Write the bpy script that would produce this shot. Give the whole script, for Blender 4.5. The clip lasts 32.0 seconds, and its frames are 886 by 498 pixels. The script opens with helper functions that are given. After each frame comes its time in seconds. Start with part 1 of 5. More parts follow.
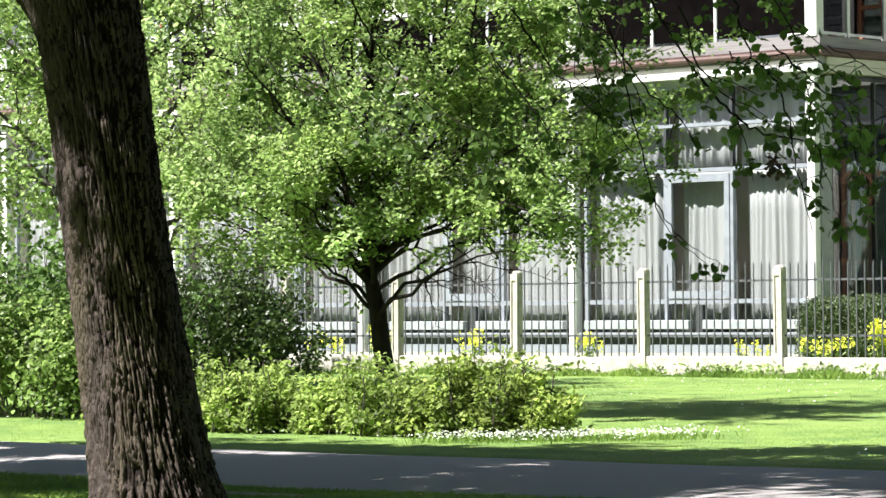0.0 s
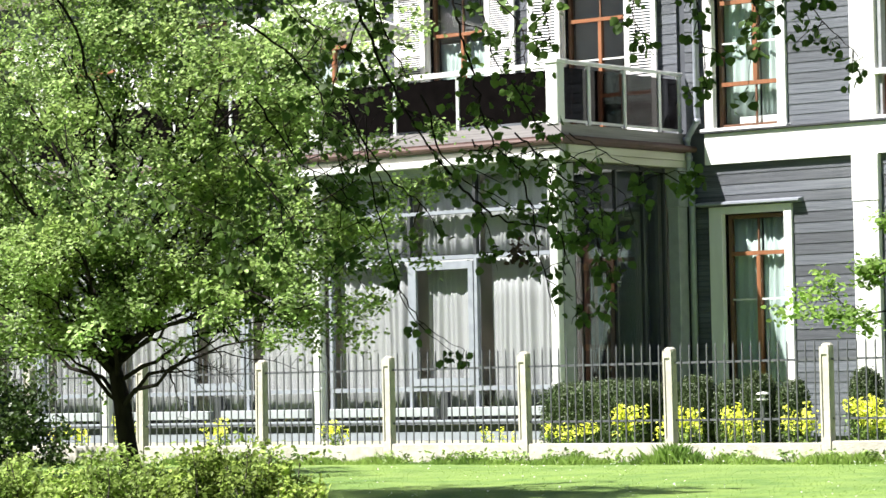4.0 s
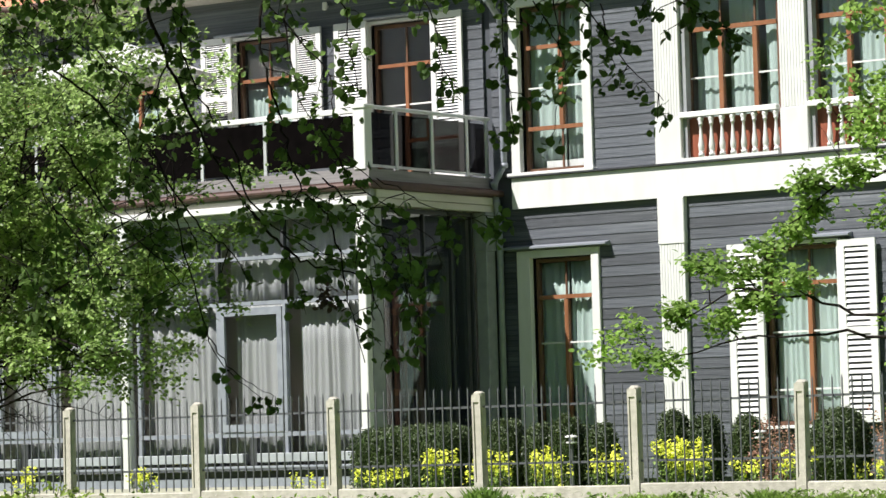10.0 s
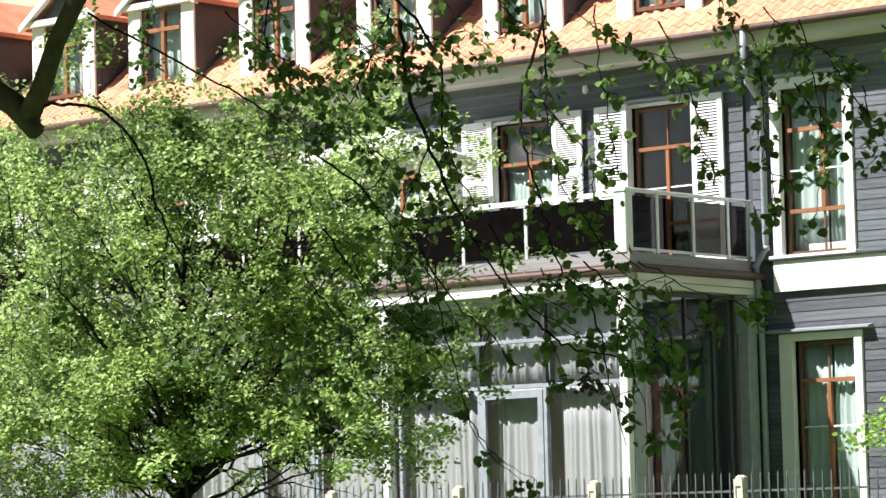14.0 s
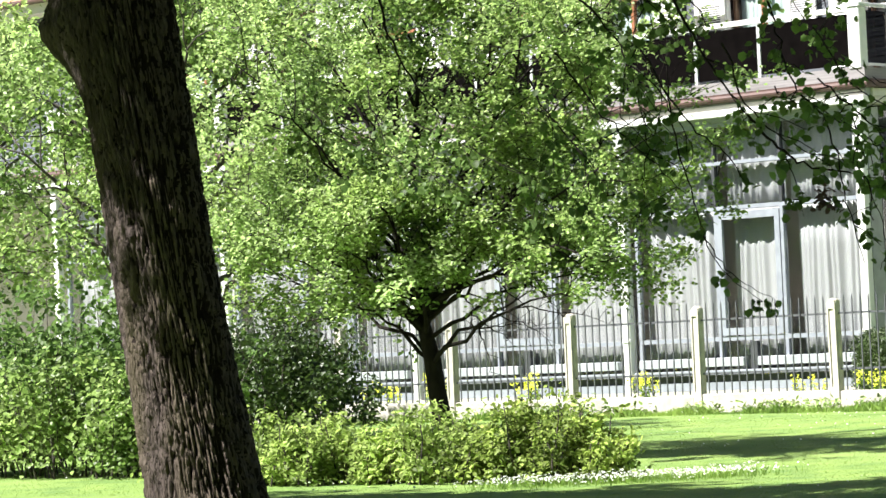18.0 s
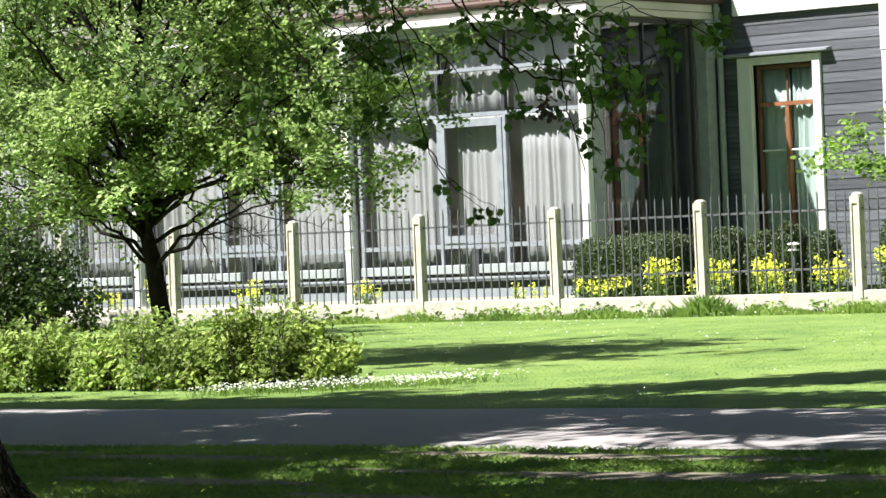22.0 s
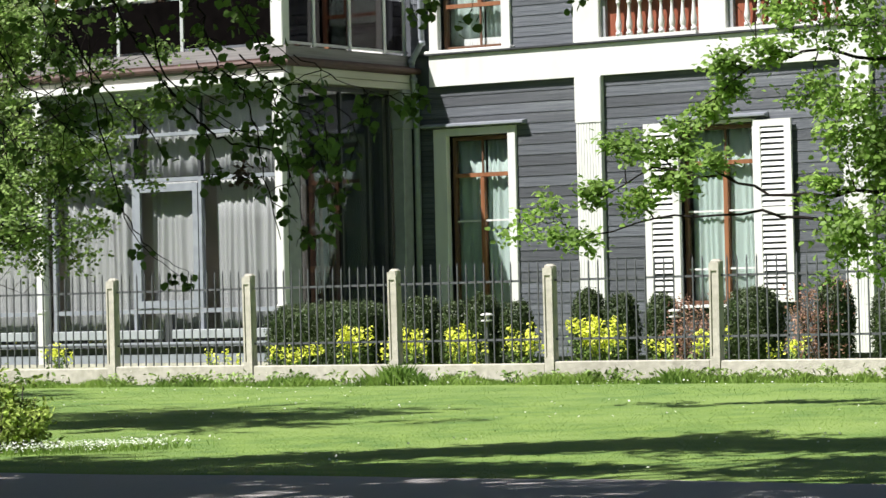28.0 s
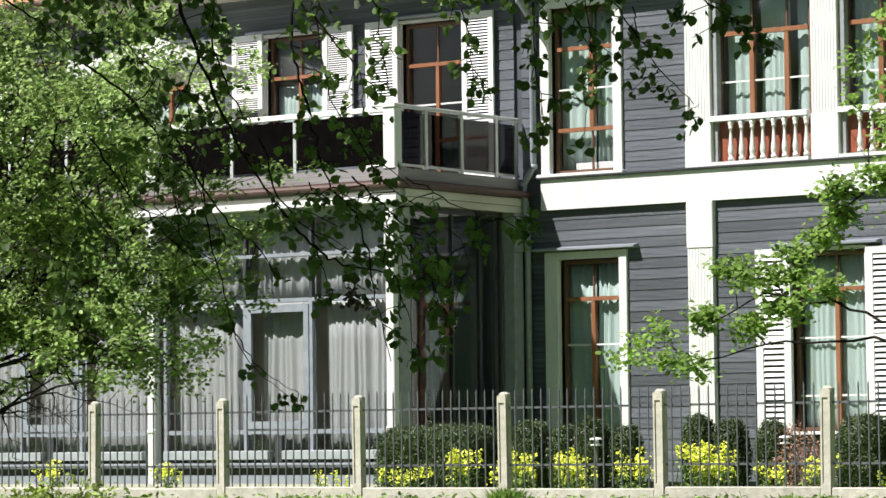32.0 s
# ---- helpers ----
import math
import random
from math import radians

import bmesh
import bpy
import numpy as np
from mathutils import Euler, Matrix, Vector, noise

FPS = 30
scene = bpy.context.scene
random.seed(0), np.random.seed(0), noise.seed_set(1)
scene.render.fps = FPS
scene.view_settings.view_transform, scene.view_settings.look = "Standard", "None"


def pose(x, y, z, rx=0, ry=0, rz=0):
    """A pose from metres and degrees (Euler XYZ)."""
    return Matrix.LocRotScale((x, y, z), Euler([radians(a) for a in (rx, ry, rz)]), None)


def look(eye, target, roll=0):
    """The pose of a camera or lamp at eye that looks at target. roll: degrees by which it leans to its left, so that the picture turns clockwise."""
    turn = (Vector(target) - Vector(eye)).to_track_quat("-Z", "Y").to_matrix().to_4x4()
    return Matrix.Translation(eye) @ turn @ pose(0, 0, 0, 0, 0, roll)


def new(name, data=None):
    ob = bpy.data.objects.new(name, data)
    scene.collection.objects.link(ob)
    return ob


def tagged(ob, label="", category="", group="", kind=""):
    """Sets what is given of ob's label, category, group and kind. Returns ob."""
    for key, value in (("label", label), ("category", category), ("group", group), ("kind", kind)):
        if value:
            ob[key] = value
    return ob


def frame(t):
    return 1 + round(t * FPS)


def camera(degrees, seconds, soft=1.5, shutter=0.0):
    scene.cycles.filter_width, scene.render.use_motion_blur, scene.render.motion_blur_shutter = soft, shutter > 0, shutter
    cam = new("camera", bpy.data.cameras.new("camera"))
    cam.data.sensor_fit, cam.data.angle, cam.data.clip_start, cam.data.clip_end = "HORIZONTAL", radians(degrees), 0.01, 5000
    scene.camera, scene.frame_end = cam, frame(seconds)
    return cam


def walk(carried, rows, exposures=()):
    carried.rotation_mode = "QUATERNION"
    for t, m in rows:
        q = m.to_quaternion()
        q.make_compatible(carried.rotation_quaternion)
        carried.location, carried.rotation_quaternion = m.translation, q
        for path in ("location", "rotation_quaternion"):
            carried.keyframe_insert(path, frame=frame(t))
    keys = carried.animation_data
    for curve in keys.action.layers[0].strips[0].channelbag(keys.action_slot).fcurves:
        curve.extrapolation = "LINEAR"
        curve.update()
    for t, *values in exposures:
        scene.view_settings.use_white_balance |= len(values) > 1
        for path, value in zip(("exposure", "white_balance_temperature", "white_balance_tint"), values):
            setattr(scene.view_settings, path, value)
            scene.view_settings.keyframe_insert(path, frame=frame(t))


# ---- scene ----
# The camera stands still at one spot and turns: seconds, yaw to the left of the facade's normal, pitch, lean to the right.
EYE = Vector((0.0, 0.0, 1.2))
PATH = [
    (0, 43.166, 1.070, 0.492), (0.5, 43.055, 1.251, 0.637), (1, 42.833, 1.532, 0.985), (1.5, 42.339, 1.850, 0.639),
    (2, 41.932, 2.211, 0.977), (2.5, 41.344, 2.371, 1.115), (3, 40.582, 2.493, 0.942), (3.5, 39.872, 2.521, 1.205),
    (4, 38.603, 2.583, 1.098), (4.5, 37.842, 2.600, 1.155), (6.5, 34.731, 1.756, 1.483), (7, 33.889, 1.473, 1.464),
    (7.5, 33.374, 1.512, 1.624), (8, 32.781, 1.916, 1.461), (8.5, 32.907, 2.356, 1.492), (9, 33.732, 2.635, 1.756),
    (9.5, 34.497, 2.934, 1.758), (10, 35.174, 3.303, 1.637), (10.5, 35.811, 3.748, 1.577), (11, 36.866, 4.003, 1.900),
    (11.5, 37.702, 4.163, 1.701), (12, 38.155, 4.144, 1.633), (12.5, 38.719, 4.397, 1.693), (13, 39.230, 4.625, 1.645),
    (13.5, 39.519, 4.705, 1.389), (14, 39.782, 4.908, 1.438), (14.5, 41.037, 4.833, 1.599), (15, 42.061, 4.776, 2.002),
    (15.5, 43.093, 4.586, 1.936), (17.5, 44.119, 2.587, 2.217), (18, 44.059, 1.921, 2.574), (18.5, 43.305, 1.386, 2.544),
    (19, 43.102, 0.490, 2.984), (19.5, 42.142, -0.113, 2.469), (20, 41.143, -0.449, 2.436), (20.5, 40.358, -0.519, 2.369),
    (21, 39.751, -0.352, 2.203), (21.5, 39.541, -0.086, 2.113), (22, 39.203, 0.063, 2.263), (22.5, 38.603, 0.107, 2.048),
    (23, 37.485, 0.293, 1.954), (23.5, 36.561, 0.565, 1.973), (24, 35.889, 0.646, 1.823), (24.5, 35.655, 0.734, 1.862),
    (25, 35.575, 0.562, 1.775), (25.5, 34.899, 0.339, 1.753), (26, 34.166, 0.135, 1.453), (26.5, 33.891, 0.311, 1.400),
    (28.5, 33.744, 1.353, 1.245), (29, 33.848, 1.534, 1.032), (29.5, 33.939, 1.595, 0.955), (30, 33.983, 1.664, 0.852),
    (30.5, 34.286, 2.133, 0.464), (31, 34.953, 2.445, 0.562), (31.5, 35.269, 2.963, 0.551), (32, 35.672, 3.313, 0.671),
]


def gaze(yaw, pitch, lean):
    y, p = radians(yaw), radians(pitch)
    way = Vector((-math.sin(y) * math.cos(p), math.cos(y) * math.cos(p), math.sin(p)))
    return look(EYE, EYE + way, -lean)


cam = camera(15.66, 32.0, 1.5)
STOPS = [(0, 1.62), (3, 1.55), (4.5, 1.48), (7, 0.92), (9, 0.8), (11, 0.93), (13, 1.34), (15, 1.42), (17.5, 1.75), (19, 1.72), (22, 1.43), (24, 1.18), (26, 0.98), (29, 0.86), (32, 0.88)]
walk(cam, [(t, gaze(a, b, c)) for t, a, b, c in PATH], STOPS)

# ---- light ----
SUN_WAY = Vector((0.53, 1.0, -1.5)).normalized()
world = bpy.data.worlds.new("sky")
scene.world = world
world.use_nodes = True
wn = world.node_tree
sky = wn.nodes.new("ShaderNodeTexSky")
sky.sky_type, sky.sun_disc = "NISHITA", False
sky.sun_elevation = math.asin(-SUN_WAY.z)
sky.sun_rotation = math.atan2(-SUN_WAY.x, -SUN_WAY.y)
wn.links.new(sky.outputs[0], wn.nodes["Background"].inputs[0])
wn.nodes["Background"].inputs[1].default_value = 0.036
sun = new("sun", bpy.data.lights.new("sun", "SUN"))
sun.data.energy, sun.data.angle, sun.data.color = 5.0, radians(0.53), (1.0, 0.965, 0.945)
sun.matrix_world = look((0, 0, 40), Vector((0, 0, 40)) + SUN_WAY)

# ---- materials ----


def material(name, c1, c2, rough=0.7, scale=6.0, bump=0.0, bump_scale=40.0, stretch=(1, 1, 1), metal=0.0, c3=None, c3_scale=1.2, c3_at=0.55, island=0.0, obj=0.0, spec=0.5, trans=0.0, band=None):
    """Two colours by fine noise, a third by a coarse one, bump, and a spread of brightness by piece."""
    m = bpy.data.materials.new(name)
    m.use_nodes = True
    t = m.node_tree
    n, l = t.nodes, t.links
    b = n["Principled BSDF"]
    co = n.new("ShaderNodeTexCoord")
    mp = n.new("ShaderNodeMapping")
    mp.inputs["Scale"].default_value = stretch
    l.new(co.outputs["Object"], mp.inputs[0])
    no = n.new("ShaderNodeTexNoise")
    no.inputs["Scale"].default_value, no.inputs["Detail"].default_value = scale, 6
    l.new(mp.outputs[0], no.inputs[0])
    ramp = n.new("ShaderNodeValToRGB")
    ramp.color_ramp.elements[0].position, ramp.color_ramp.elements[1].position = 0.32, 0.68
    ramp.color_ramp.elements[0].color, ramp.color_ramp.elements[1].color = (*c1, 1), (*c2, 1)
    l.new(no.outputs["Fac"], ramp.inputs[0])
    col = ramp.outputs[0]
    if c3:
        n3 = n.new("ShaderNodeTexNoise")
        n3.inputs["Scale"].default_value, n3.inputs["Detail"].default_value = c3_scale, 4
        l.new(mp.outputs[0], n3.inputs[0])
        r3 = n.new("ShaderNodeMapRange")
        r3.inputs[1].default_value, r3.inputs[2].default_value = c3_at - 0.08, c3_at + 0.12
        l.new(n3.outputs["Fac"], r3.inputs[0])
        mx = n.new("ShaderNodeMixRGB")
        l.new(r3.outputs[0], mx.inputs[0])
        l.new(col, mx.inputs[1])
        mx.inputs[2].default_value = (*c3, 1)
        col = mx.outputs[0]
    for amount, node, out in ((island, "ShaderNodeNewGeometry", "Random Per Island"), (obj, "ShaderNodeObjectInfo", "Random")):
        if amount:
            g = n.new(node)
            r = n.new("ShaderNodeMapRange")
            r.inputs[3].default_value, r.inputs[4].default_value = 1 - amount, 1 + amount
            l.new(g.outputs[out], r.inputs[0])
            hs = n.new("ShaderNodeHueSaturation")
            l.new(r.outputs[0], hs.inputs["Value"])
            l.new(col, hs.inputs["Color"])
            col = hs.outputs[0]
    l.new(col, b.inputs["Base Color"])
    rr = n.new("ShaderNodeMapRange")
    rr.inputs[3].default_value, rr.inputs[4].default_value = max(0.02, rough - 0.08), min(1, rough + 0.08)
    l.new(no.outputs["Fac"], rr.inputs[0])
    l.new(rr.outputs[0], b.inputs["Roughness"])
    b.inputs["Metallic"].default_value = metal
    b.inputs["Specular IOR Level"].default_value = spec
    if bump:
        nb = n.new("ShaderNodeTexNoise")
        nb.inputs["Scale"].default_value, nb.inputs["Detail"].default_value = bump_scale, 5
        l.new(mp.outputs[0], nb.inputs[0])
        bp = n.new("ShaderNodeBump")
        bp.inputs["Strength"].default_value, bp.inputs["Distance"].default_value = bump, 0.02
        l.new(nb.outputs["Fac"], bp.inputs["Height"])
        l.new(bp.outputs[0], b.inputs["Normal"])
    if trans:
        tr = n.new("ShaderNodeBsdfTranslucent")
        hs = n.new("ShaderNodeHueSaturation")
        hs.inputs["Hue"].default_value, hs.inputs["Value"].default_value = 0.497, 1.6
        l.new(col, hs.inputs["Color"])
        l.new(hs.outputs[0], tr.inputs[0])
        ms = n.new("ShaderNodeMixShader")
        ms.inputs[0].default_value = trans
        l.new(b.outputs[0], ms.inputs[1])
        l.new(tr.outputs[0], ms.inputs[2])
        l.new(ms.outputs[0], n["Material Output"].inputs[0])
    return m


def glass(name, tint, mirror, rough=0.02):
    """A pane: mostly clear, tinted, with gloss that grows at a slant."""
    m = bpy.data.materials.new(name)
    m.use_nodes = True
    n, l = m.node_tree.nodes, m.node_tree.links
    n.remove(n["Principled BSDF"])
    tr, gl, mx, fr = n.new("ShaderNodeBsdfTransparent"), n.new("ShaderNodeBsdfGlossy"), n.new("ShaderNodeMixShader"), n.new("ShaderNodeLayerWeight")
    tr.inputs[0].default_value = (*tint, 1)
    gl.inputs["Roughness"].default_value = rough
    fr.inputs[0].default_value = 0.5
    pw, sc = n.new("ShaderNodeMath"), n.new("ShaderNodeMath")
    pw.operation, sc.operation = "POWER", "MULTIPLY_ADD"
    pw.inputs[1].default_value = 3.0
    sc.inputs[1].default_value, sc.inputs[2].default_value = 0.6, mirror
    l.new(fr.outputs["Facing"], pw.inputs[0])
    l.new(pw.outputs[0], sc.inputs[0])
    l.new(sc.outputs[0], mx.inputs[0])
    l.new(tr.outputs[0], mx.inputs[1])
    l.new(gl.outputs[0], mx.inputs[2])
    l.new(mx.outputs[0], n["Material Output"].inputs[0])
    return m


WHITE = material("white_paint", (0.60, 0.60, 0.58), (0.68, 0.68, 0.66), 0.5, 5, 0.1, 60, (1, 1, 0.25), c3=(0.54, 0.53, 0.49), c3_scale=1.5, c3_at=0.66)
OFFWHITE = material("pale_fascia", (0.46, 0.44, 0.39), (0.56, 0.54, 0.48), 0.55, 4, 0.15, 50, (0.3, 0.3, 2), c3=(0.38, 0.35, 0.29), c3_scale=1.0)
SIDING = material("grey_board", (0.034, 0.039, 0.048), (0.10, 0.11, 0.125), 0.5, 7, 0.35, 30, (0.16, 1, 14), c3=(0.13, 0.14, 0.152), c3_scale=1.3, c3_at=0.58, obj=0.36)
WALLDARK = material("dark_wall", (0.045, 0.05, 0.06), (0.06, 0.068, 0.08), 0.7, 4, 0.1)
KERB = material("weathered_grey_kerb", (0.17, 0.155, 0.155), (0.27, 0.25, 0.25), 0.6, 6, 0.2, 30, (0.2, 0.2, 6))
# Dark grey trim, and the shaded copy of SLATE for upper mullions and side.
DARKTRIM_SHADE = material("dark_trim_and_shade", (0.03, 0.032, 0.036), (0.05, 0.052, 0.058), 0.5, 6, 0.1, 30)
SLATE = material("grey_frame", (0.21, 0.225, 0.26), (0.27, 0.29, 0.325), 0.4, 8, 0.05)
# Grey paint, and a shaded copy of pale paint for parts out of the sun.
COLUMN = material("grey_paint_and_shade", (0.24, 0.25, 0.26), (0.31, 0.32, 0.33), 0.5, 6, 0.1, 40)
COPPER = material("copper_gutter", (0.062, 0.034, 0.028), (0.098, 0.054, 0.044), 0.6, 7, 0.1, 30, metal=0.15)
WOOD = material("orange_wood", (0.20, 0.082, 0.038), (0.29, 0.125, 0.06), 0.4, 3, 0.1, 60, (6, 6, 0.5))
# Brown wood, and the shaded copy of WOOD for outer window frames.
BROWN = material("brown_wood_and_shade", (0.10, 0.05, 0.03), (0.16, 0.08, 0.045), 0.45, 4, 0.1, 60, (6, 6, 0.5))
REDWOOD = material("red_wood", (0.20, 0.055, 0.028), (0.28, 0.085, 0.045), 0.45, 5, 0.08, 60, (4, 4, 0.8))
TILE = material("orange_roof_tile", (0.52, 0.21, 0.115), (0.64, 0.29, 0.17), 0.65, 9, 0.2, 60, c3=(0.44, 0.17, 0.10), c3_scale=1.3, obj=0.16, island=0.14)
CURTAIN = material("pale_curtain", (0.43, 0.435, 0.435), (0.53, 0.535, 0.535), 0.85, 30, 0.1, 80, (3, 3, 0.2), trans=0.3)
GREENCURTAIN = material("mint_curtain", (0.44, 0.53, 0.50), (0.55, 0.63, 0.59), 0.85, 30, 0.1, 80, (3, 3, 0.2), trans=0.35)
DARKROOM = material("dim_interior", (0.36, 0.34, 0.32), (0.46, 0.44, 0.41), 0.9, 2)
CONCRETE = material("pale_concrete", (0.36, 0.34, 0.29), (0.48, 0.455, 0.39), 0.85, 11, 0.5, 45, c3=(0.29, 0.28, 0.22), c3_scale=2.2, c3_at=0.6, obj=0.07)
IRON = material("grey_iron", (0.085, 0.09, 0.10), (0.13, 0.135, 0.145), 0.45, 15, 0.1, 80, metal=0.3)
STEEL = material("pale_rail", (0.50, 0.51, 0.51), (0.60, 0.61, 0.61), 0.35, 12, 0.05, metal=0.3)
SILLGREY = material("grey_sill_paint", (0.27, 0.29, 0.31), (0.35, 0.37, 0.39), 0.5, 5, 0.08)
ASPHALT = material("grey_asphalt", (0.33, 0.305, 0.30), (0.43, 0.40, 0.39), 0.9, 120, 0.6, 220, c3=(0.36, 0.345, 0.345), c3_scale=0.9, c3_at=0.56)
SOIL = material("lawn_soil", (0.082, 0.158, 0.030), (0.172, 0.256, 0.050), 0.95, 1.9, 0.5, 60, c3=(0.18, 0.26, 0.062), c3_scale=0.4, c3_at=0.56)
GRASS = material("grass_blades", (0.095, 0.182, 0.034), (0.20, 0.295, 0.058), 0.6, 1.6, c3=(0.24, 0.345, 0.078), c3_scale=0.4, c3_at=0.55, island=0.1, trans=0.45, spec=0.3)
EARTH = material("bare_earth", (0.19, 0.16, 0.12), (0.28, 0.24, 0.18), 0.95, 18, 0.6, 90, c3=(0.15, 0.16, 0.08), c3_scale=2.5, c3_at=0.55)
# Near-black for bark furrows: dark inner bark with the furrow's shade painted in.
FURROWSHADE = material("furrow_shade_bark", (0.008, 0.006, 0.005), (0.022, 0.016, 0.013), 0.9, 30, 0.4, 60, spec=0.1)
BARK = material("furrowed_bark", (0.022, 0.016, 0.013), (0.100, 0.077, 0.066), 0.8, 22, 0.8, 55, (2.2, 2.2, 0.35), c3=(0.095, 0.078, 0.045), c3_scale=1.1, c3_at=0.64, spec=0.25)
TWIG = material("dark_twig", (0.035, 0.03, 0.025), (0.075, 0.062, 0.05), 0.85, 14, 0.4, 60)
DARKBARK = material("dark_smooth_bark", (0.010, 0.008, 0.007), (0.022, 0.018, 0.016), 0.9, 14, 0.5, 60, (1.5, 1.5, 0.4), spec=0.12)
LEAF_A = material("fresh_leaf", (0.078, 0.14, 0.030), (0.245, 0.335, 0.098), 0.42, 0.9, island=0.6, trans=0.42, spec=0.3, c3=(0.33, 0.435, 0.175), c3_scale=0.8)
LEAF_M = material("maple_leaf", (0.105, 0.18, 0.04), (0.26, 0.385, 0.095), 0.5, 1.4, island=0.45, trans=0.48, spec=0.3)
LEAF_B = material("lime_leaf", (0.058, 0.11, 0.027), (0.12, 0.195, 0.052), 0.5, 1.1, island=0.45, trans=0.45, spec=0.3)
LEAF_C = material("yellow_green_leaf", (0.105, 0.16, 0.036), (0.365, 0.47, 0.13), 0.55, 1.3, island=0.6, trans=0.38, spec=0.2)
LEAF_E = material("olive_shrub_leaf", (0.075, 0.115, 0.024), (0.32, 0.41, 0.10), 0.55, 2.2, island=0.6, trans=0.36, spec=0.2)
LEAF_D = material("dark_shrub_leaf", (0.022, 0.046, 0.010), (0.048, 0.082, 0.016), 0.45, 1.6, island=0.35, trans=0.3)
LEAF_BOX = material("box_hedge_leaf", (0.036, 0.058, 0.02), (0.075, 0.105, 0.038), 0.5, 3, island=0.4, trans=0.25)
LEAF_RED = material("reddish_shrub_leaf", (0.26, 0.14, 0.10), (0.38, 0.23, 0.16), 0.5, 3, island=0.3, trans=0.35)
PETAL_Y = material("yellow_petal", (0.70, 0.73, 0.09), (0.80, 0.83, 0.15), 0.5, 6, island=0.1, trans=0.3)
PETAL_W = material("white_petal", (0.72, 0.74, 0.66), (0.82, 0.83, 0.77), 0.5, 6, island=0.1, trans=0.3)
DEAD = material("dry_brown_leaf", (0.06, 0.036, 0.032), (0.10, 0.06, 0.05), 0.7, 6, island=0.2)
SMOKE = material("smoked_panel", (0.002, 0.0015, 0.0015), (0.004, 0.003, 0.003), 0.5, 4, spec=0.02)
# Shade of the veranda side put into the blind's colour.
BLIND = material("shade_dark_blind", (0.04, 0.04, 0.043), (0.06, 0.06, 0.064), 0.9, 5, 0.1, 40, (4, 4, 0.3))
PANE = glass("window_pane", (0.95, 0.97, 0.97), 0.03)
VPANE = glass("veranda_pane", (0.85, 0.865, 0.87), 0.03)
SMOKEPANE = glass("smoked_glass", (0.16, 0.15, 0.15), 0.015)
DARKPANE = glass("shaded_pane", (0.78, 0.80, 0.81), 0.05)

# ---- builders ----


def ground_z(y):
    if y > 36.6:
        return 0.30
    s = min(1.0, max(0.0, (y - 19.5) / 17.0))
    return 0.19 * s * s * (3 - 2 * s)


def box(bm, x0, x1, y0, y1, z0, z1, bevel=0.0):
    """A block, with its four upright and top edges cut if bevel is given."""
    if not bevel:
        v = [bm.verts.new((x, y, z)) for z in (z0, z1) for y in (y0, y1) for x in (x0, x1)]
        for f in ((0, 2, 3, 1), (4, 5, 7, 6), (0, 1, 5, 4), (2, 6, 7, 3), (0, 4, 6, 2), (1, 3, 7, 5)):
            bm.faces.new([v[i] for i in f])
        return
    b = min(bevel, (x1 - x0) * 0.45, (y1 - y0) * 0.45, (z1 - z0) * 0.45)

    def ring(i, z):
        p = [(x0 + b + i, y0 + i), (x1 - b - i, y0 + i), (x1 - i, y0 + b + i), (x1 - i, y1 - b - i), (x1 - b - i, y1 - i), (x0 + b + i, y1 - i), (x0 + i, y1 - b - i), (x0 + i, y0 + b + i)]
        return [bm.verts.new((x, y, z)) for x, y in p]
    rings = [ring(0, z0), ring(0, z1 - b), ring(b * 0.9, z1)]
    for a, c in zip(rings, rings[1:]):
        for i in range(8):
            bm.faces.new((a[i], a[(i + 1) % 8], c[(i + 1) % 8], c[i]))
    bm.faces.new(rings[0][::-1])
    bm.faces.new(rings[-1])


def lattice(bm, xs, zs, y0, y1, gaps):
    """A frame in one piece: cells between xs and zs, all solid but the gaps (column, row)."""
    nx, nz = len(xs), len(zs)
    v = [[[bm.verts.new((x, y, z)) for z in zs] for x in xs] for y in (y0, y1)]

    def solid(i, k):
        return 0 <= i < nx - 1 and 0 <= k < nz - 1 and (i, k) not in gaps
    for i in range(nx - 1):
        for k in range(nz - 1):
            if not solid(i, k):
                continue
            bm.faces.new((v[0][i][k], v[0][i + 1][k], v[0][i + 1][k + 1], v[0][i][k + 1]))
            bm.faces.new((v[1][i][k], v[1][i][k + 1], v[1][i + 1][k + 1], v[1][i + 1][k]))
            for di, dk, a, b in ((-1, 0, (0, 1), (0, 0)), (1, 0, (1, 0), (1, 1)), (0, -1, (0, 0), (1, 0)), (0, 1, (1, 1), (0, 1))):
                if not solid(i + di, k + dk):
                    p, q = (i + a[0], k + a[1]), (i + b[0], k + b[1])
                    bm.faces.new((v[0][p[0]][p[1]], v[1][p[0]][p[1]], v[1][q[0]][q[1]], v[0][q[0]][q[1]]))


def lathe(bm, x, y, profile, sides=10, cap=True):
    """Rings of (z, radius) round an upright axis."""
    rings = []
    for z, r in profile:
        rings.append([bm.verts.new((x + r * math.cos(6.2832 * i / sides), y + r * math.sin(6.2832 * i / sides), z)) for i in range(sides)])
    for a, c in zip(rings, rings[1:]):
        for i in range(sides):
            bm.faces.new((a[i], a[(i + 1) % sides], c[(i + 1) % sides], c[i]))
    if cap:
        bm.faces.new(rings[0][::-1])
        bm.faces.new(rings[-1])


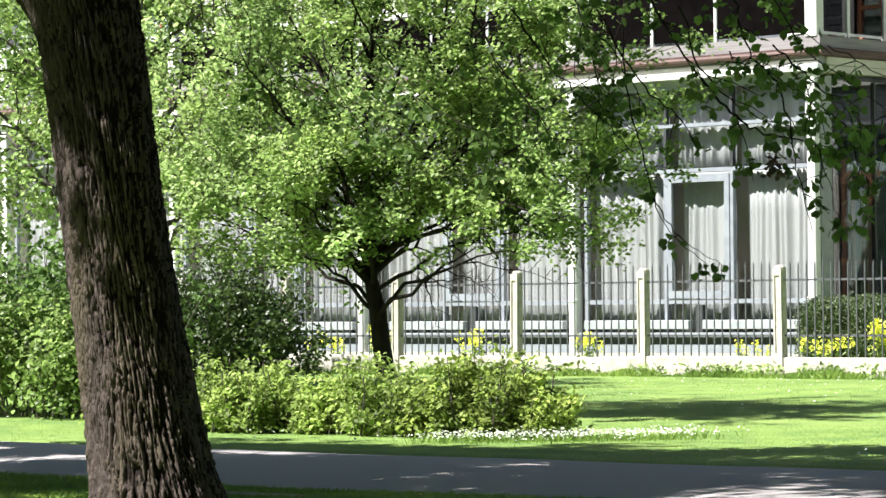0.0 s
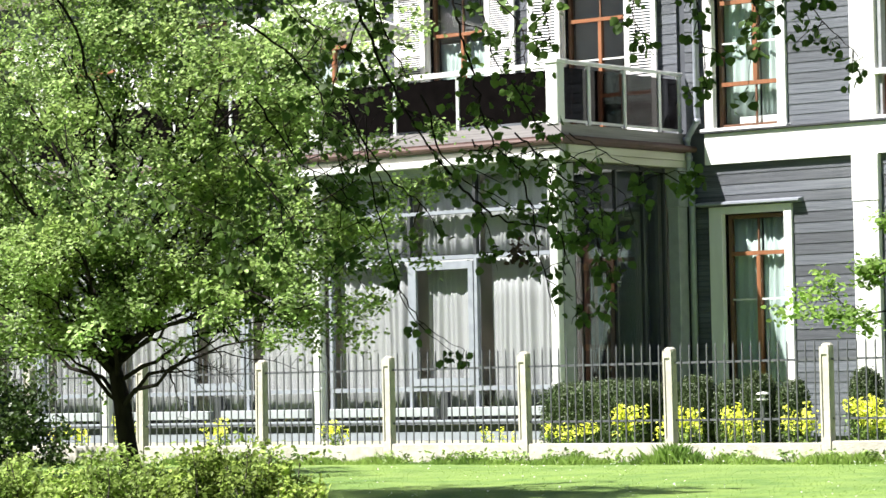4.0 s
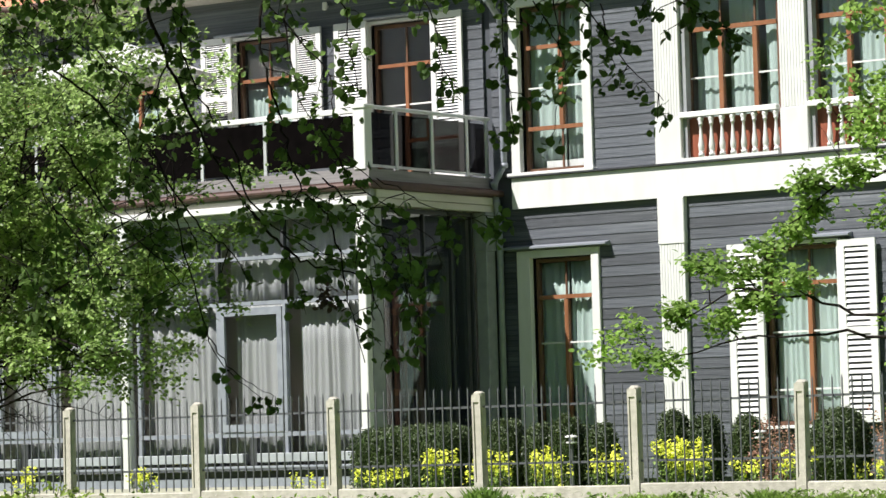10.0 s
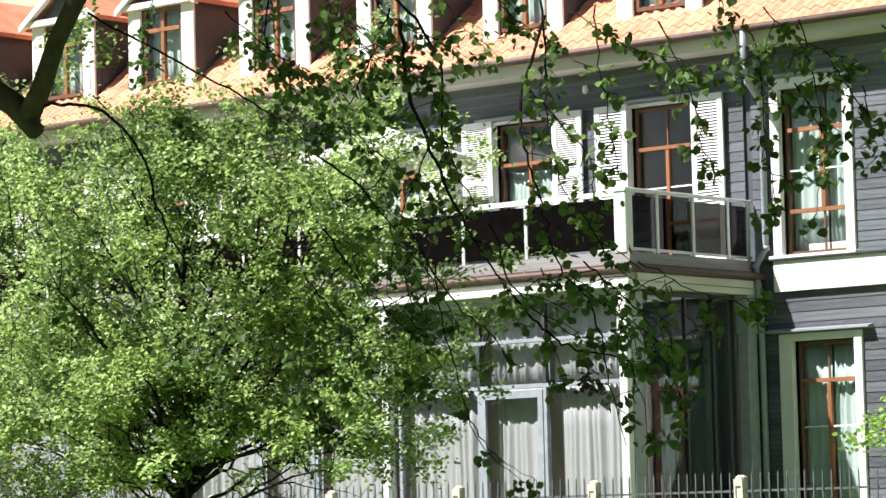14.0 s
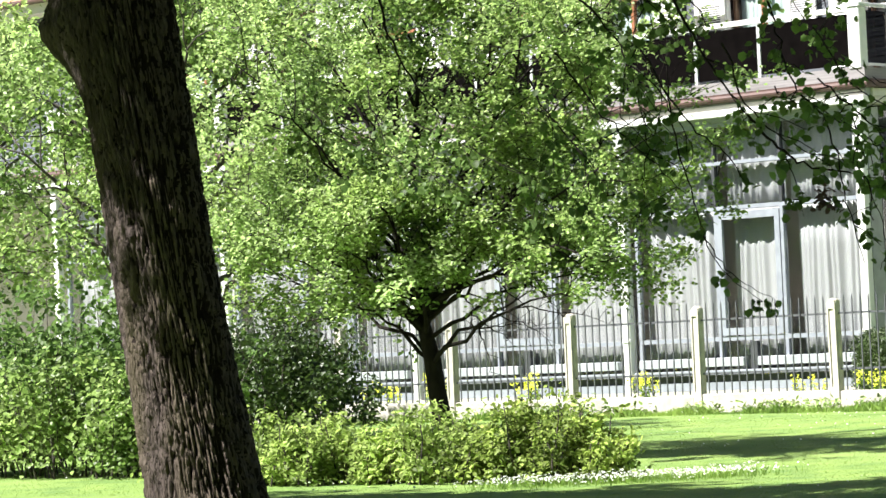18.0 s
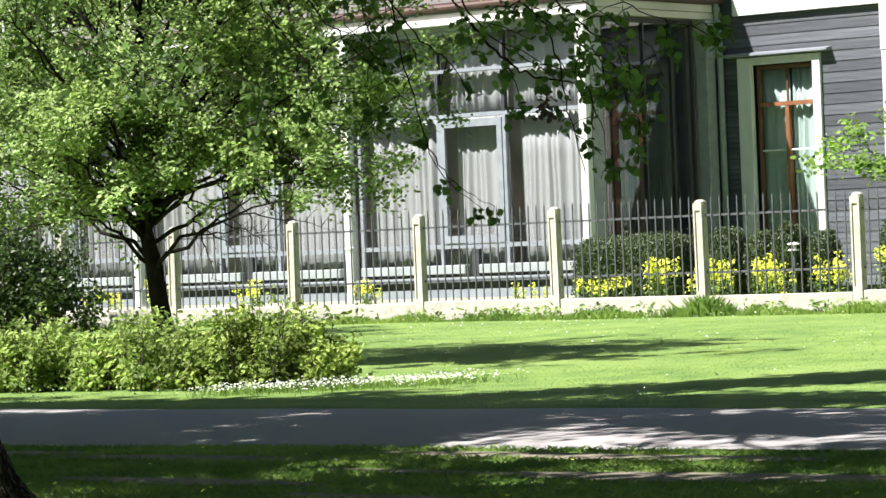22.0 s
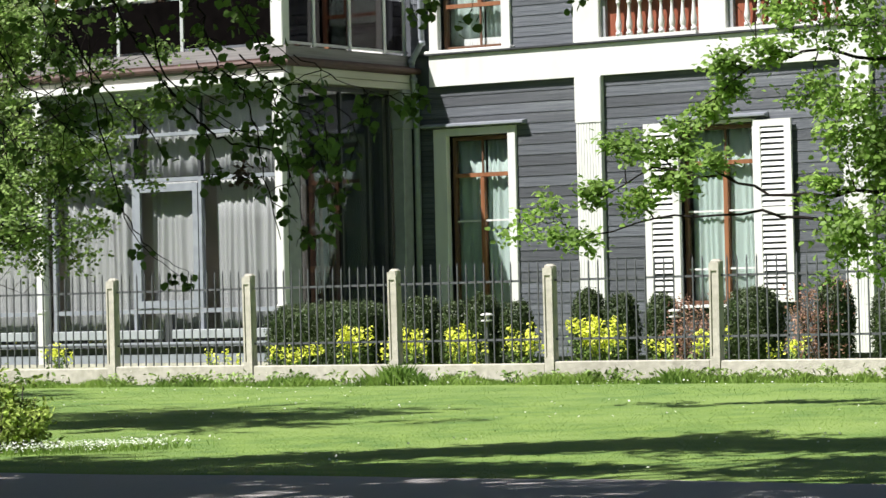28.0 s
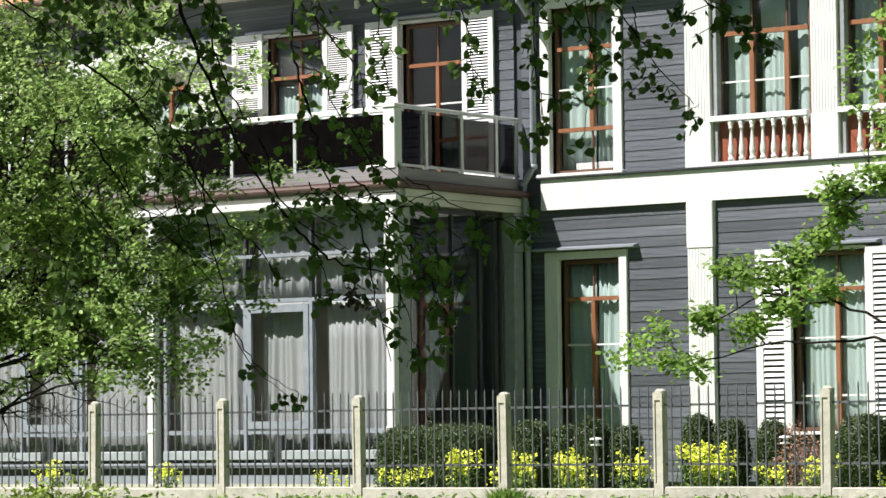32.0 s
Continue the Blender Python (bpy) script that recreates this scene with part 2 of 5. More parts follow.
def tube(bm, pts, radii, sides=6):
    """A tapering tube along points."""
    rings = []
    for i, p in enumerate(pts):
        d = (pts[min(i + 1, len(pts) - 1)] - pts[max(i - 1, 0)])
        d = d.normalized() if d.length > 1e-6 else Vector((0, 0, 1))
        u = d.cross(Vector((0.31, 0.2, 0.93)))
        u = u.normalized() if u.length > 1e-3 else Vector((1, 0, 0))
        w = d.cross(u)
        r = radii[i]
        rings.append([bm.verts.new(p + (u * math.cos(6.2832 * k / sides) + w * math.sin(6.2832 * k / sides)) * r) for k in range(sides)])
    for a, c in zip(rings, rings[1:]):
        for i in range(sides):
            bm.faces.new((a[i], a[(i + 1) % sides], c[(i + 1) % sides], c[i]))
    bm.faces.new(rings[0][::-1])
    bm.faces.new(rings[-1])


def part(name, bm, mat, parent=None, label="", smooth=False):
    me = bpy.data.meshes.new(name)
    bm.to_mesh(me)
    bm.free()
    me.materials.append(mat)
    if smooth:
        me.polygons.foreach_set("use_smooth", [True] * len(me.polygons))
    ob = new(name, me)
    ob.parent = parent
    return tagged(ob, label)


def block(name, dims, mat, parent=None, label="", bevel=0.0):
    bm = bmesh.new()
    box(bm, *dims, bevel)
    return part(name, bm, mat, parent, label)


def thing(name, label, category, group="", kind="", at=(0, 0, 0)):
    e = new(name)
    e.location = at
    e.empty_display_size = 0.2
    return tagged(e, label, category, group, kind)


def fast_mesh(name, verts, faces, mat, parent=None, label=""):
    """verts: n x 3; faces: m x k of one k, as numpy arrays."""
    me = bpy.data.meshes.new(name)
    m, k = faces.shape
    me.vertices.add(len(verts))
    me.vertices.foreach_set("co", verts.astype(np.float32).ravel())
    me.loops.add(m * k)
    me.loops.foreach_set("vertex_index", faces.astype(np.int32).ravel())
    me.polygons.add(m)
    me.polygons.foreach_set("loop_start", np.arange(0, m * k, k, dtype=np.int32))
    me.update(calc_edges=True)
    me.materials.append(mat)
    ob = new(name, me)
    ob.parent = parent
    return tagged(ob, label)


def leaf_arrays(pts, size, rng, droop=0.2, wide=0.62, normal=None, up=0.35):
    """A folded five-cornered leaf of two quads at each point, turned at random with a lean of its faces towards up."""
    n = len(pts)
    nrm = rng.normal(size=(n, 3))
    nrm[:, 2] = np.abs(nrm[:, 2]) + up
    nrm /= np.linalg.norm(nrm, axis=1)[:, None]
    d = rng.normal(size=(n, 3))
    d[:, 2] -= droop * 3
    d -= (d * nrm).sum(1)[:, None] * nrm
    d /= np.linalg.norm(d, axis=1)[:, None] + 1e-9
    s = np.cross(nrm, d)
    L = (size[0] + (size[1] - size[0]) * rng.random(n))[:, None]
    w = L * wide * 0.5
    base, tip = pts, pts + d * L
    lift = nrm * L * 0.12
    v = np.stack([base, base + d * L * 0.3 + s * w + lift, base + d * L * 0.68 + s * w * 0.86 + lift, tip, base + d * L * 0.68 - s * w * 0.86 + lift, base + d * L * 0.3 - s * w + lift], 1)
    i = np.arange(n)[:, None] * 6
    f = np.concatenate([i + [0, 1, 2, 3], i + [0, 3, 4, 5]], 1).reshape(-1, 4)
    return v.reshape(-1, 3), f


def leaves(name, pts, size, mat, rng, parent=None, label="", plain=False, **kw):
    v, f = leaf_arrays(np.asarray(pts, float), size, rng, **kw)
    if plain:
        v = v.reshape(-1, 6, 3)[:, [0, 1, 3, 5]].reshape(-1, 3)
        f = np.arange(len(v)).reshape(-1, 4)
    return fast_mesh(name, v, f, mat, parent, label)


def clumps(centres, per, spread, rng, squash=0.75):
    c = np.repeat(np.asarray(centres, float), per, axis=0)
    o = rng.normal(size=c.shape) * spread
    o[:, 2] *= squash
    return c + o


def bend(a, b, n, sag, rng, wob=0.05):
    """Points of a limb from a to b that arches by sag and wanders."""
    a, b = Vector(a), Vector(b)
    L = (b - a).length
    out = []
    for i in range(n + 1):
        s = i / n
        p = a.lerp(b, s) + Vector((0, 0, sag * 4 * s * (1 - s)))
        if 0 < i < n:
            p += Vector(rng.normal(size=3)) * wob * L * 0.4
        out.append(p)
    return out


# ---- ground and path ----


def sheet(name, xs, ys, mat, zf, label, kind="structure"):
    bm = bmesh.new()
    grid = [[bm.verts.new((x, y, zf(x, y))) for x in xs] for y in ys]
    for a, c in zip(grid, grid[1:]):
        for i in range(len(xs) - 1):
            bm.faces.new((a[i], a[i + 1], c[i + 1], c[i]))
    return tagged(part(name, bm, mat, None, label, True), kind=kind)


def near_path(x):
    return 15.30 + 0.10 * math.sin(x * 0.5) + 0.06 * math.sin(x * 1.7)


def far_path(x):
    return 19.15 + 0.08 * math.sin(x * 0.43 + 1) + 0.05 * math.sin(x * 2.1)


def lumps(x, y):
    return ground_z(y) + 0.03 * (noise.noise((x * 0.25, y * 0.25, 0)) if y < 40 else 0) - (0.09 if near_path(x) < y < far_path(x) else 0)


steps_x = [-3000, -600, -150, -80, -60] + [-50 + 0.5 * i for i in range(101)] + [10, 60, 300, 3000]
steps_y = [-3000, -300, -50, -10, 0, 4] + [6 + 0.25 * i for i in range(125)] + [42, 60, 120, 400, 3000]
tagged(sheet("ground", steps_x, steps_y, SOIL, lumps, "green park lawn rising gently towards the fence"), category="lawn")
bm = bmesh.new()
prev = None
for i in range(260):
    x = -60 + 0.25 * i
    row = []
    for k in range(9):
        s = k / 8
        y = near_path(x) + (far_path(x) - near_path(x)) * s
        row.append(bm.verts.new((x, y, 0.012 + 0.03 * (1 - (2 * s - 1) ** 2) - 0.012 * (k in (0, 8)))))
    if prev:
        for k in range(8):
            bm.faces.new((prev[k], row[k], row[k + 1], prev[k + 1]))
    prev = row
tagged(part("path", bm, ASPHALT, None, "grey asphalt park path dappled with tree shade", True), category="path", kind="structure")

# ---- fence ----
FENCE_Y, FENCE_X, BAY = 36.5, -30.2, 2.51
fence = thing("fence", "iron bar fence with pale concrete posts on a low plinth", "fence", at=(FENCE_X, FENCE_Y, 0.25))


def at_fence(ob):
    ob.parent = fence
    ob.matrix_parent_inverse = Matrix.Translation((-FENCE_X, -FENCE_Y, -0.25))
    return ob


post_mesh = bar_mesh = None
for k in range(-7, 8):
    px = FENCE_X + BAY * k
    if post_mesh is None:
        bm = bmesh.new()
        box(bm, -0.072, 0.072, -0.062, 0.08, -0.14, 1.55, 0.03)
        lattice(bm, [-0.072, -0.045, 0.045, 0.072], [-0.14, 0.3, 1.40, 1.50], -0.08, -0.056, {(1, 1)})
        p = part("post", bm, CONCRETE)
        post_mesh = p.data
    else:
        p = new("post", post_mesh)
    p.location = (px, FENCE_Y, 0.23 + 0.008 * math.sin(k * 7))
    p.rotation_euler = (0.008 * math.sin(k * 3.1), 0.01 * math.sin(k * 5.3), 0)
    at_fence(p)
    if k == 7:
        break
    at_fence(block("plinth", (px + 0.076, px + BAY - 0.076, FENCE_Y - 0.07, FENCE_Y + 0.07, 0.1, 0.49 - 0.012 * (k % 3)), CONCRETE, bevel=0.015))
    for z in (0.785, 1.57):
        at_fence(block("rail", (px + 0.07, px + BAY - 0.07, FENCE_Y - 0.012, FENCE_Y + 0.012, z - 0.015, z + 0.015), IRON))
    for j in range(16):
        if bar_mesh is None:
            bm = bmesh.new()
            box(bm, -0.008, 0.008, -0.008, 0.008, 0.0, 1.30)
            v = bm.verts.new((0, 0, 1.36))
            top = [q for q in bm.verts if abs(q.co.z - 1.30) < 1e-4]
            c = sorted(top, key=lambda q: math.atan2(q.co.y, q.co.x))
            for i in range(4):
                bm.faces.new((c[i], c[(i + 1) % 4], v))
            b = part("bar", bm, IRON)
            bar_mesh = b.data
        else:
            b = new("bar", bar_mesh)
        b.location = (px + 0.11 + (BAY - 0.22) * (j + 0.5) / 16, FENCE_Y - 0.024, 0.485)
        at_fence(b)

# ---- villa ----
WALL_Y, FRONT_Y = 43.95, 40.5
villa = thing("villa", "grey boarded villa with white trim and orange tiled roof", "house", at=(-26, 45, 0.3))
veranda = thing("glazed_veranda", "grey framed glass veranda with white columns under a balcony", "veranda", at=(-35, 42, 0.3))


def own(ob, parent):
    """Hangs ob, built in world places, on a parent that stands elsewhere."""
    base = parent.location + (parent.parent.location if parent.parent else Vector())
    ob.parent = parent
    ob.matrix_parent_inverse = Matrix.Translation(-base)
    return ob


def vblock(name, dims, mat, parent=None, label="", bevel=0.0):
    return own(block(name, dims, mat, None, label, bevel), parent or villa)


def sub(ob, parent):
    """A sub-part under a mesh part that was built in world places."""
    ob.parent = parent
    return ob


def holed(bm, x0, x1, z0, z1, y0, y1, holes):
    """A slab with openings, as blocks butted together."""
    xs = sorted({x0, x1, *[h[0] for h in holes], *[h[1] for h in holes]})
    for a, b in zip(xs, xs[1:]):
        cuts = sorted([(h[2], h[3]) for h in holes if h[0] < (a + b) / 2 < h[1]])
        z = z0
        for c, d in cuts + [(z1, z1)]:
            if c - z > 1e-3:
                box(bm, a, b, y0, y1, z, c)
            z = max(z, d)


XL, XR = -60.0, -17.0
UPPER = [-31.715, -34.665, -37.64, -40.6, -43.57, -46.3, -49.2]
holes = [(-29.21, -28.02, 0.95, 4.05), (-24.88, -23.55, 1.2, 4.0), (-29.33, -28.09, 5.46, 8.2), (-26.22, -24.46, 5.43, 8.3), (-23.92, -22.05, 5.43, 8.3)]
holes += [(c - 0.66, c + 0.66, 5.46 if i == 0 else 6.1, 8.2) for i, c in enumerate(UPPER)]
bm = bmesh.new()
holed(bm, -30.1, XR, 0.1, 9.05, 44.0, 44.30, [h for h in holes if h[0] > -30])
wall_right = own(part("wall", bm, WALLDARK), villa)
bm = bmesh.new()
holed(bm, XL, -30.1, 5.2, 9.05, 44.0, 44.30, [h for h in holes if h[0] < -30])
wall_left = own(part("wall", bm, WALLDARK), villa)
# the rooms behind, closed all round
bm = bmesh.new()
box(bm, XL, XR, 48.0, 48.3, 0.1, 9.0)
box(bm, XL, XR, 44.3, 48.0, 4.9, 5.2)
box(bm, XL, XR, 44.3, 48.0, 0.1, 0.4)
box(bm, XL, XR, 44.3, 48.0, 9.0, 9.05)
for x in (XL, -33.2, -30.1, -27, -21.5, XR - 0.2):
    box(bm, x, x + 0.15, 44.3, 48.0, 0.4, 9.0)
own(part("room_walls", bm, DARKROOM), villa)

# boards, one by one, between the trim
board_meshes = {}


def board(x0, x1, z, h, parent):
    key = round(x1 - x0, 2)
    if key not in board_meshes:
        bm = bmesh.new()
        v = [bm.verts.new(p) for x in (0, key) for p in ((x, 0.0, h * 0.997), (x, -0.010, 0.006), (x, -0.008, 0), (x, 0.05, 0), (x, 0.05, h * 0.997))]
        for i in range(5):
            bm.faces.new((v[i], v[(i + 1) % 5], v[5 + (i + 1) % 5], v[5 + i]))
        bm.faces.new(v[4::-1])
        bm.faces.new(v[5:])
        b = part("board", bm, SIDING)
        board_meshes[key] = b.data
    else:
        b = new("board", board_meshes[key])
    b.location = (x0, WALL_Y, z)
    b.parent = parent


def clad(x0, x1, z0, z1, h, parent, blocked):
    rows = round((z1 - z0) / h)
    for i in range(rows):
        z = z0 + i * (z1 - z0) / rows
        spans = [(x0, x1)]
        for a, b, c, d in blocked:
            if c < z + h * 0.6 < d:
                spans = [s for p, q in spans for s in ((p, min(q, a)), (max(p, b), q)) if s[1] - s[0] > 0.05]
        for p, q in spans:
            board(p, q, z, h, parent)


# ---- trim of the villa ----
BANDY = WALL_Y - 0.09
vblock("band", (-29.5, XR, BANDY, 44.0, 4.87, 5.38), WHITE, label="broad white band between the storeys", bevel=0.01)
vblock("band_cap", (-29.55, XR, BANDY - 0.05, 44.0, 5.384, 5.41), DARKTRIM_SHADE, label="grey metal flashing")


def pilaster(x, z0, z1, block_z0, block_z1):
    p = vblock("pilaster", (x - 0.245, x + 0.245, BANDY - 0.02, 44.0, block_z0, block_z1), WHITE, bevel=0.012)
    w = 0.235
    bm = bmesh.new()
    prof = [(x - w, 44.0)]
    for i in range(9):
        a = x - w + 2 * w * i / 9
        prof += [(a + 0.003, BANDY + 0.0), (a + 0.009, BANDY - 0.008), (a + 0.043, BANDY - 0.008), (a + 0.049, BANDY + 0.0)]
    prof.append((x + w, 44.0))
    lo, hi = [[bm.verts.new((u, v, z)) for u, v in prof] for z in (z0, z1)]
    for i in range(len(prof)):
        j = (i + 1) % len(prof)
        bm.faces.new((lo[i], lo[j], hi[j], hi[i]))
    bm.faces.new(hi)
    sub(part("fluted_shaft", bm, WHITE), p)


for x in (-26.46, -21.75):
    pilaster(x, 0.42, 4.13, 4.134, 4.868)
for x in (-26.46, -24.17, -21.75):
    pilaster(x, 6.134, 8.9, 5.414, 6.13)

# eaves, gutter and roof
vblock("cornice", (XL, XR, 43.37, 44.0, 8.91, 9.14), OFFWHITE, label="pale boarded eaves")
bm = bmesh.new()
tube(bm, [Vector((XL, 43.24, 9.16)), Vector((XR, 43.24, 9.16))], [0.065, 0.065], 10)
own(part("gutter", bm, COPPER, label="copper gutter along the eaves", smooth=True), villa)


def downpipe(pts, r, label):
    bm = bmesh.new()
    tube(bm, [Vector(p) for p in pts], [r] * len(pts), 10)
    for p in pts[1:-1]:
        lathe(bm, p[0], p[1], [(p[2] - 0.04, r * 1.2), (p[2] + 0.04, r * 1.2)], 10)
    own(part("downpipe", bm, SLATE, label=label, smooth=True), villa)


downpipe([(-29.52, 43.24, 9.14), (-29.53, 43.24, 8.5), (-29.56, 43.4, 8.3), (-29.62, 43.86, 8.0), (-29.63, 43.86, 5.6), (-29.80, 43.80, 5.3), (-29.78, 43.82, 5.0), (-29.76, 43.86, 4.6), (-29.76, 43.86, 0.35)], 0.055, "grey metal downpipe with a copper hopper")

# ---- windows ----


def glazed(x0, x1, z0, z1, ups, crosses, y=44.06, mat=WOOD, thick=0.075, muntins=(), pane=PANE, name="window", parent=None, reach=None):
    """A window: frame, upright and cross bars, thin glazing bars, panes, all under one part."""
    bm = bmesh.new()
    lattice(bm, [x0, x0 + thick, x1 - thick, x1], [z0, z0 + thick, z1 - thick, z1], y, y + 0.08, {(1, 1)})
    # frame round WOOD bars goes brown: reveal shade put into its colour
    w = own(part(name, bm, BROWN if mat == WOOD else mat), parent or villa)
    xs = [x0 + thick, *ups, x1 - thick]
    zs = [z0 + thick, *crosses, z1 - thick]
    for u in ups:
        lo, hi = reach or (z0 + thick, z1 - thick)
        sub(block("mullion", (u - thick * 0.6, u + thick * 0.6, y - 0.012, y + 0.07, lo, hi), mat), w)
        for c, d in ((z0 + thick, lo), (hi, z1 - thick)):
            if d - c > 0.05:
                sub(block("glazing_bar", (u - 0.016, u + 0.016, y + 0.012, y + 0.04, c, d), BROWN), w)
    for c in crosses:
        sub(block("transom", (x0 + thick, x1 - thick, y - 0.02, y + 0.065, c - thick * 0.55, c + thick * 0.55), mat), w)
    for m in muntins:
        sub(block("glazing_bar", (x0 + thick, x1 - thick, y + 0.012, y + 0.035, m - 0.014, m + 0.014), WHITE), w)
    for a, b in zip(xs, xs[1:]):
        for c, d in zip(zs, zs[1:]):
            g = sub(block("pane", (a, b, y + 0.038, y + 0.046, c, d), pane), w)
            g.visible_shadow = False
    return w


def casing(x0, x1, z0, z1, w, cap=True, cap_out=0.18, foot=True, left=None, top=None):
    left, top = left or w, top or w
    bm = bmesh.new()
    box(bm, x0 - left, x0, WALL_Y - 0.06, 44.06, z0, z1 + top, 0.006)
    box(bm, x1, x1 + w, WALL_Y - 0.06, 44.06, z0, z1 + top, 0.006)
    box(bm, x0, x1, WALL_Y - 0.06, 44.06, z1, z1 + top)
    c = own(part("casing", bm, WHITE), villa)
    # deep reveals, the shade of the recess put in as grey
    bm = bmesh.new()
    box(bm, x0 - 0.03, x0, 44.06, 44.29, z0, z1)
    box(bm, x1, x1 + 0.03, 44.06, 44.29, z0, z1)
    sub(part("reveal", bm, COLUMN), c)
    if cap:
        bm = bmesh.new()
        a, b, t = x0 - left - cap_out, x1 + w + cap_out, z1 + top
        v = [bm.verts.new(p) for x in (a, b) for p in ((x, WALL_Y + 0.04, t + 0.10), (x, WALL_Y - 0.16, t + 0.06), (x, WALL_Y - 0.16, t + 0.03), (x, WALL_Y + 0.04, t + 0.004))]
        for i in range(4):
            bm.faces.new((v[i], v[(i + 1) % 4], v[4 + (i + 1) % 4], v[4 + i]))
        bm.faces.new(v[3::-1])
        bm.faces.new(v[4:])
        sub(part("cap", bm, SLATE, label="grey metal window hood"), c)
    if foot:
        sub(block("sill", (x0 - left - 0.05, x1 + w + 0.05, WALL_Y - 0.14, 44.06, z0 - 0.05, z0 - 0.004), WHITE, bevel=0.01), c)
    return c


def curtain(x0, x1, z0, z1, y, mat, label, folds=8.0, depth=0.028):
    bm = bmesh.new()
    n = max(8, int((x1 - x0) * folds * 6))
    rows = []
    ph = x0 * 3.7
    for k in range(5):
        z = z0 + (z1 - z0) * k / 4
        row = []
        for i in range(n + 1):
            s = i / n
            x = x0 + (x1 - x0) * s
            w = x + 0.045 * math.sin(x * 5.3 + ph) + 0.03 * math.sin(x * 13.7 + ph)
            a = depth * (math.sin(w * folds * 6.28 + ph) * (0.7 + 0.4 * math.sin(x * 3.1 + ph)) + 0.5 * math.sin(x * folds * 2.9 + ph * 2)) * (0.75 + 0.25 * math.cos(k + x))
            row.append(bm.verts.new((x + 0.01 * math.sin(k * 2 + x * 9), y + a, z)))
        rows.append(row)
    for a, c in zip(rows, rows[1:]):
        for i in range(n):
            bm.faces.new((a[i], a[i + 1], c[i + 1], c[i]))
    ob = part("curtain", bm, mat, None, label, True)
    mod = ob.modifiers.new("cloth", "SOLIDIFY")
    mod.thickness = 0.004
    return tagged(ob, category="curtain", group="curtains")


def shutter(x0, x1, z0, z1, slats, gap_dark=True):
    """A louvred leaf folded back on the wall: frame and slats."""
    y = WALL_Y - 0.115
    bm = bmesh.new()
    t = 0.10 if slats > 30 else 0.12
    zm = (z0 + z1) / 2
    lattice(bm, [x0, x0 + t, x1 - t, x1], [z0, z0 + 0.11, zm - 0.05, zm + 0.06, z1 - 0.11, z1], y, y + 0.045, {(1, 1), (1, 3)})
    s = own(part("shutter", bm, WHITE, label="white louvred shutter folded open"), villa)
    me = None
    for a, b in ((z0 + 0.11, (z0 + z1) / 2 - 0.05), ((z0 + z1) / 2 + 0.06, z1 - 0.11)):
        n = slats // 2
        for i in range(n):
            z = a + (b - a) * (i + 0.5) / n
            hh = (b - a) / n
            if me is None:
                bm = bmesh.new()
                v = [bm.verts.new(p) for x in (0, x1 - x0 - 2 * t) for p in ((x, 0.012, -hh * 0.26), (x, 0.0, -hh * 0.30), (x, 0.02, hh * (0.24 if slats > 30 else 0.28)), (x, 0.032, hh * 0.25))]
                for q in range(4):
                    bm.faces.new((v[q], v[(q + 1) % 4], v[4 + (q + 1) % 4], v[4 + q]))
                bm.faces.new(v[3::-1])
                bm.faces.new(v[4:])
                o = part("slat", bm, WHITE)
                me = o.data
            else:
                o = new("slat", me)
            o.location = (x0 + t, y + 0.004, z)
            sub(o, s)
    return s


# lower storey
glazed(-29.19, -28.04, 0.95, 4.03, [-28.62], [3.40], muntins=(1.65, 2.65), thick=0.06, reach=(1.0, 3.36))
casing(-29.21, -28.02, 0.95, 4.05, 0.15, cap_out=0.2, left=0.25, top=0.12)
curtain(-29.18, -28.62, 0.9, 4.0, 44.18, GREENCURTAIN, "mint curtain behind the tall window")
curtain(-28.60, -28.05, 0.9, 4.0, 44.18, GREENCURTAIN, "mint curtain behind the tall window")
glazed(-24.86, -23.57, 1.2, 3.98, [-24.12], [3.40], muntins=(1.75, 2.65), thick=0.06, reach=(1.25, 3.36))
casing(-24.88, -23.55, 1.2, 4.0, 0.05, cap_out=0.22)
curtain(-24.78, -24.13, 0.9, 4.0, 44.18, GREENCURTAIN, "mint curtain behind the tall window")
curtain(-24.10, -23.58, 0.9, 4.0, 44.18, GREENCURTAIN, "mint curtain behind the tall window")
shutter(-25.45, -24.83, 1.21, 4.05, 28)
shutter(-23.50, -22.85, 1.21, 4.02, 28)
